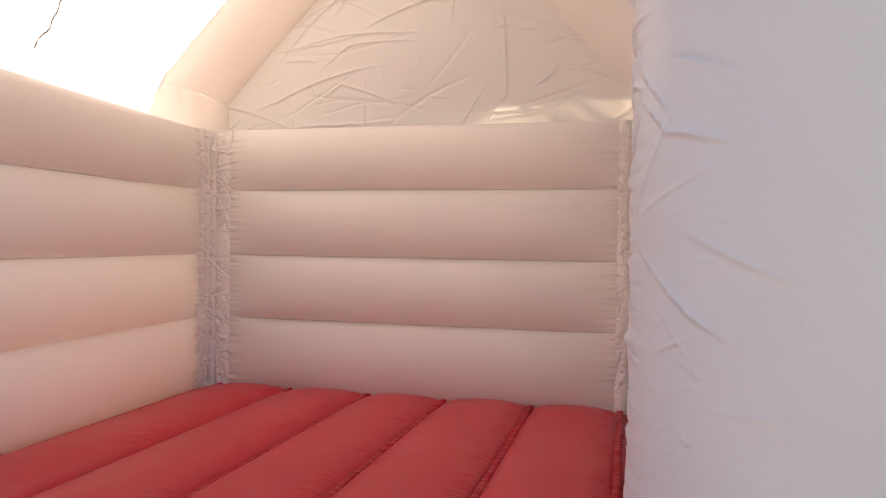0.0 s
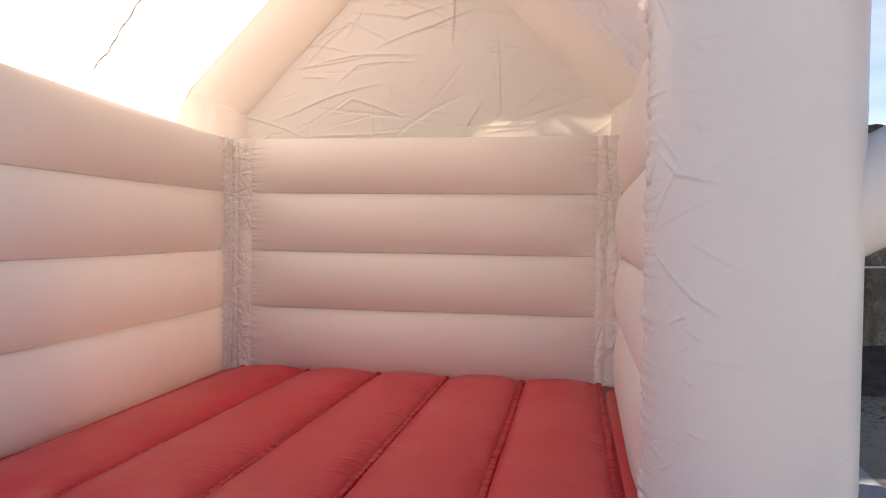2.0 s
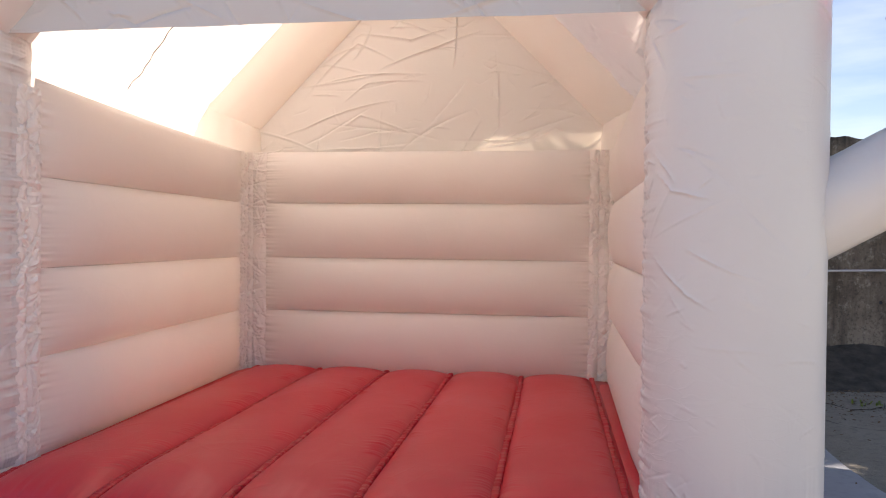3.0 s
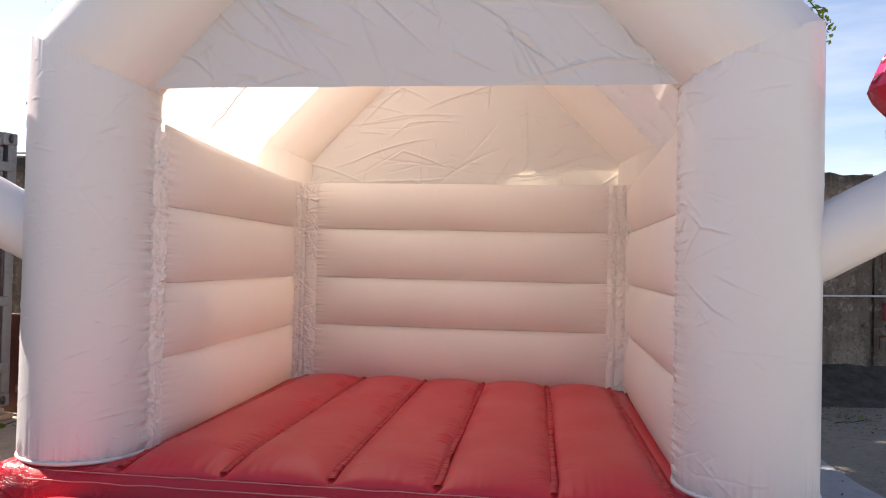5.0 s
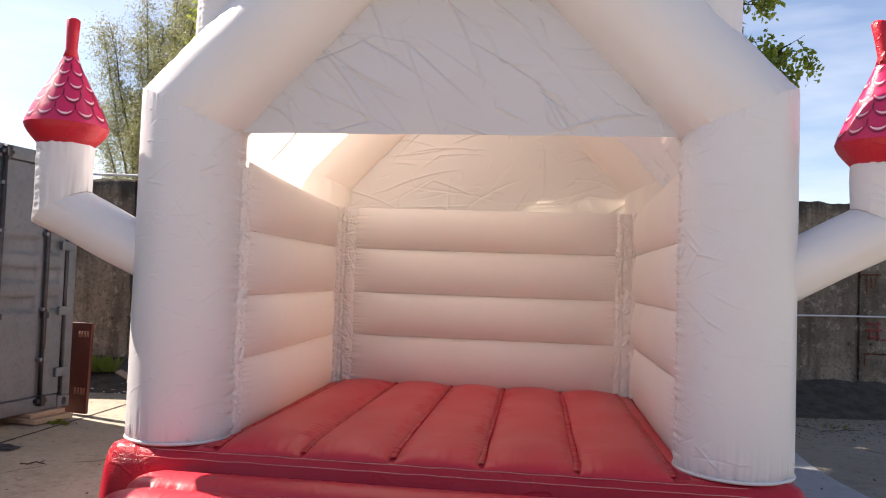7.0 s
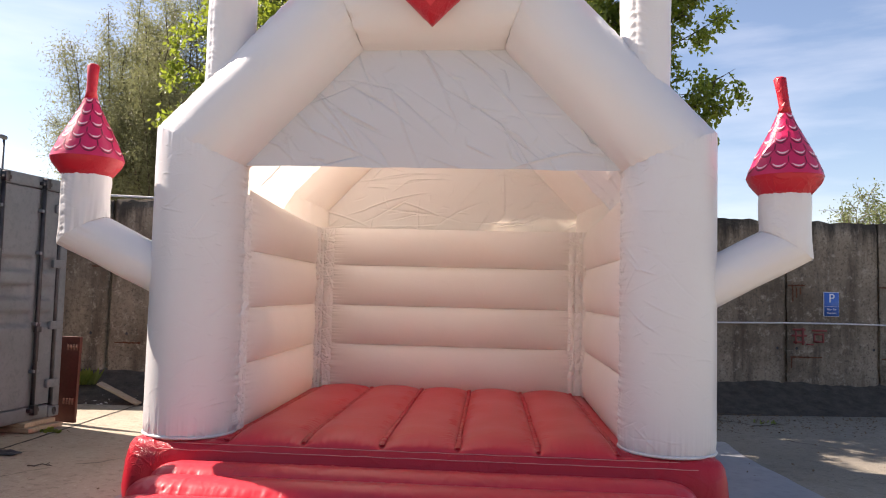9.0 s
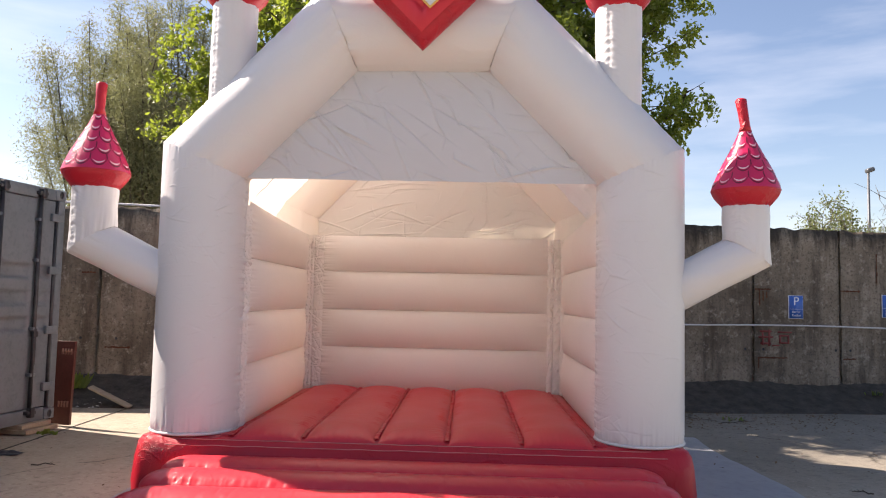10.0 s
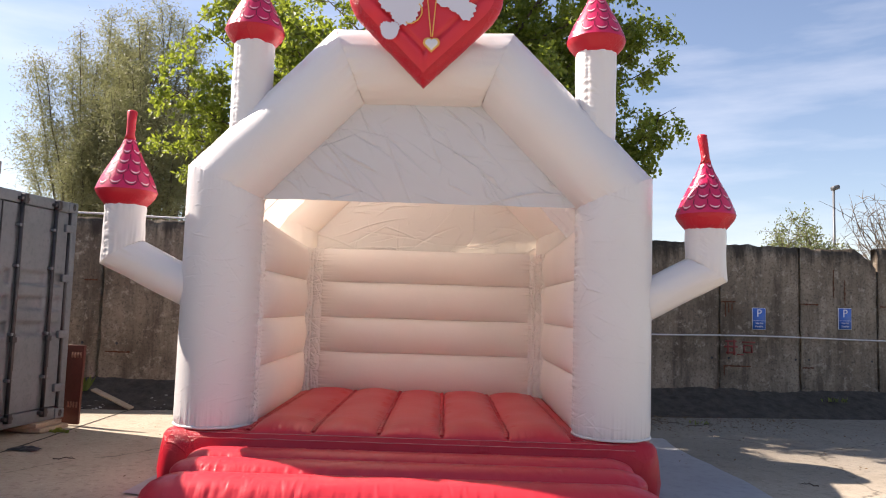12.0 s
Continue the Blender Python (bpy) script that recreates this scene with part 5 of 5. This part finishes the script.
def build_bush(at, seed, h, r, leaves, name="small_tree", label="small pale green tree beyond the wall"):
    rng = random.Random(seed)
    t = thing(name, at, label, "tree")
    base = Vector(at)
    tw, sites = [], []
    tw.append(pipe([base, base + Vector((0, 0, h * 0.5))], [0.09, 0.06], 8))
    for i in range(60):
        d = Vector((rng.gauss(0, 1), rng.gauss(0, 1), rng.uniform(0.2, 1.4))).normalized()
        a = base + Vector((0, 0, h * rng.uniform(0.25, 0.5)))
        b = base + Vector((d.x * r, d.y * r, h * 0.45 + d.z * h * 0.5))
        p = limb_points(rng, a, b, 0.18, 7)
        tw.append(pipe(p, [0.03 - 0.004 * k for k in range(7)], 5, False))
        for k in range(2, 7):
            for _ in range(3):
                q = p[k] + Vector((rng.gauss(0, 0.3), rng.gauss(0, 0.3), rng.gauss(0.1, 0.25)))
                tw.append(pipe([p[k], (p[k] + q) / 2 + Vector((0, 0, 0.03)), q], [0.010, 0.007, 0.004], 4, False))
                for _ in range(leaves):
                    g = p[k].lerp(q, rng.random() * 1.1)
                    sites.append((g.x + rng.gauss(0, 0.08), g.y + rng.gauss(0, 0.08), g.z + rng.gauss(0, 0.08)))
    part("trunk", tw[0], BARK_PALE, t)
    part("fine_branch", join(*tw[1:]), BARK_PALE, t)["kind"] = "stuff"
    if sites:
        part("crown", leaf_cards(sites, 0.052, seed, 1.6, 0.2), LEAF_PALE, t, smooth=False)
    return t


build_bush((10.5, 19.0, 0), 8, 5.0, 1.2, 17)
build_bush((13.3, 18.5, 0), 9, 6.2, 2.0, 0, "bare_tree", "leafless grey tree beyond the wall")


def build_street_lamp(at, h, arm):
    s = thing("street_lamp", at, "slim grey street lamp beyond the wall", "street lamp", "street lamps")
    b = Vector(at)
    part("pole", pipe([b, b + Vector((0, 0, h * 0.5)), b + Vector((0, 0, h))], [0.075, 0.06, 0.045], 12), LAMP_METAL, s)
    part("lamp_head", moved(box(-0.08, 0.22, -0.14, 0.14, -0.08, 0.10, 0.06), Matrix.Translation(b + Vector((0, 0, h))) @ Matrix.Rotation(math.pi if arm < 0 else 0, 4, "Z") @ Matrix.Rotation(radians(-20), 4, "Y")), LAMP_METAL, s)
    return s


build_street_lamp((14.8, 25.0, 0), 6.85, 1)
build_street_lamp((-20.1, 25.0, 0), 7.4, -1)


# ---- small things on the ground ----
def scatter(name, n, area, size, mat, label, category, seed, height):
    rng = random.Random(seed)
    lots = []
    for _ in range(n):
        x, y = area(rng)
        s = size * rng.uniform(0.5, 1.6)
        m = Matrix.Translation((x, y, height(x, y))) @ Euler((rng.uniform(-0.4, 0.4), rng.uniform(-0.4, 0.4), rng.uniform(0, 6.3))).to_matrix().to_4x4()
        lots.append(moved(([(-s, -s * 0.4, 0), (s * 0.2, -s * 0.6, 0.002), (s, 0, 0.25 * s), (0.1 * s, s * 0.55, 0.1 * s)], [(0, 1, 2, 3)]), m))
    return tagged(part(name, join(*lots), mat), label, category, kind="stuff")


LITTER = noisy("dry_leaves", (0.10, 0.065, 0.035), (0.2, 0.14, 0.08), 9.0, 0.9, 0.3)
PALE_BITS = noisy("pale_bits", (0.45, 0.43, 0.4), (0.6, 0.58, 0.55), 9.0, 0.9, 0.3)
scatter("leaf_litter", 600, lambda r: (r.uniform(1.6, 8), 7.6 - 4.2 * r.random() ** 1.8), 0.014, LITTER, "scattered dry leaves on the concrete", "leaf litter", 1, lambda x, y: 0.02)
scatter("leaf_litter", 70, lambda r: (r.uniform(-6, -3.1), r.uniform(1.0, 6.2)), 0.012, LITTER, "scattered dry leaves on the concrete", "leaf litter", 2, lambda x, y: 0.014)
scatter("paper_scrap", 45, lambda r: (r.uniform(-6.2, -3.6), r.uniform(6.1, 6.9)), 0.022, PALE_BITS, "small pale scraps on the dark soil", "litter", 3, lambda x, y: 0.03 + max(0, 0.25 * (y - 6.3)))


def build_weed(at, seed, n, spread, height):
    rng = random.Random(seed)
    w = thing("weed_clump", at, "low green weeds growing at the wall's foot", "weed", "weeds")
    lots = []
    for _ in range(n):
        a, r = rng.uniform(0, 6.28), spread * math.sqrt(rng.random())
        p = Vector(at) + Vector((math.cos(a) * r, math.sin(a) * r * 0.5, 0))
        d = Vector((rng.gauss(0, 0.4), rng.gauss(0, 0.4), 1)).normalized() * height * rng.uniform(0.4, 1.1)
        q = d.orthogonal().normalized() * 0.012
        lots.append(([p - q, p + q, p + d * 0.6 + q * 1.6 + Vector((0, 0, 0.01)), p + d, p + d * 0.6 - q * 1.6], [(0, 1, 2, 3, 4)]))
    part("leaf_tuft", join(*lots), LEAF, w)["kind"] = "stuff"


scatter("leaf_litter", 900, lambda r: (2.2 + 2.6 * r.random() ** 1.4, 7.4 - 1.5 * r.random() ** 1.6), 0.016, LITTER, "dry brown leaf litter drifted along the bank's foot", "leaf litter", 5, lambda x, y: 0.012)
build_weed((-6.05, 6.75, 0.20), 1, 150, 0.24, 0.22)
build_weed((5.9, 8.25, 0.22), 2, 30, 0.20, 0.08)
build_weed((3.1, 6.75, 0.0), 3, 14, 0.18, 0.05)
build_weed((-5.0, 4.45, 0.0), 4, 26, 0.12, 0.05)
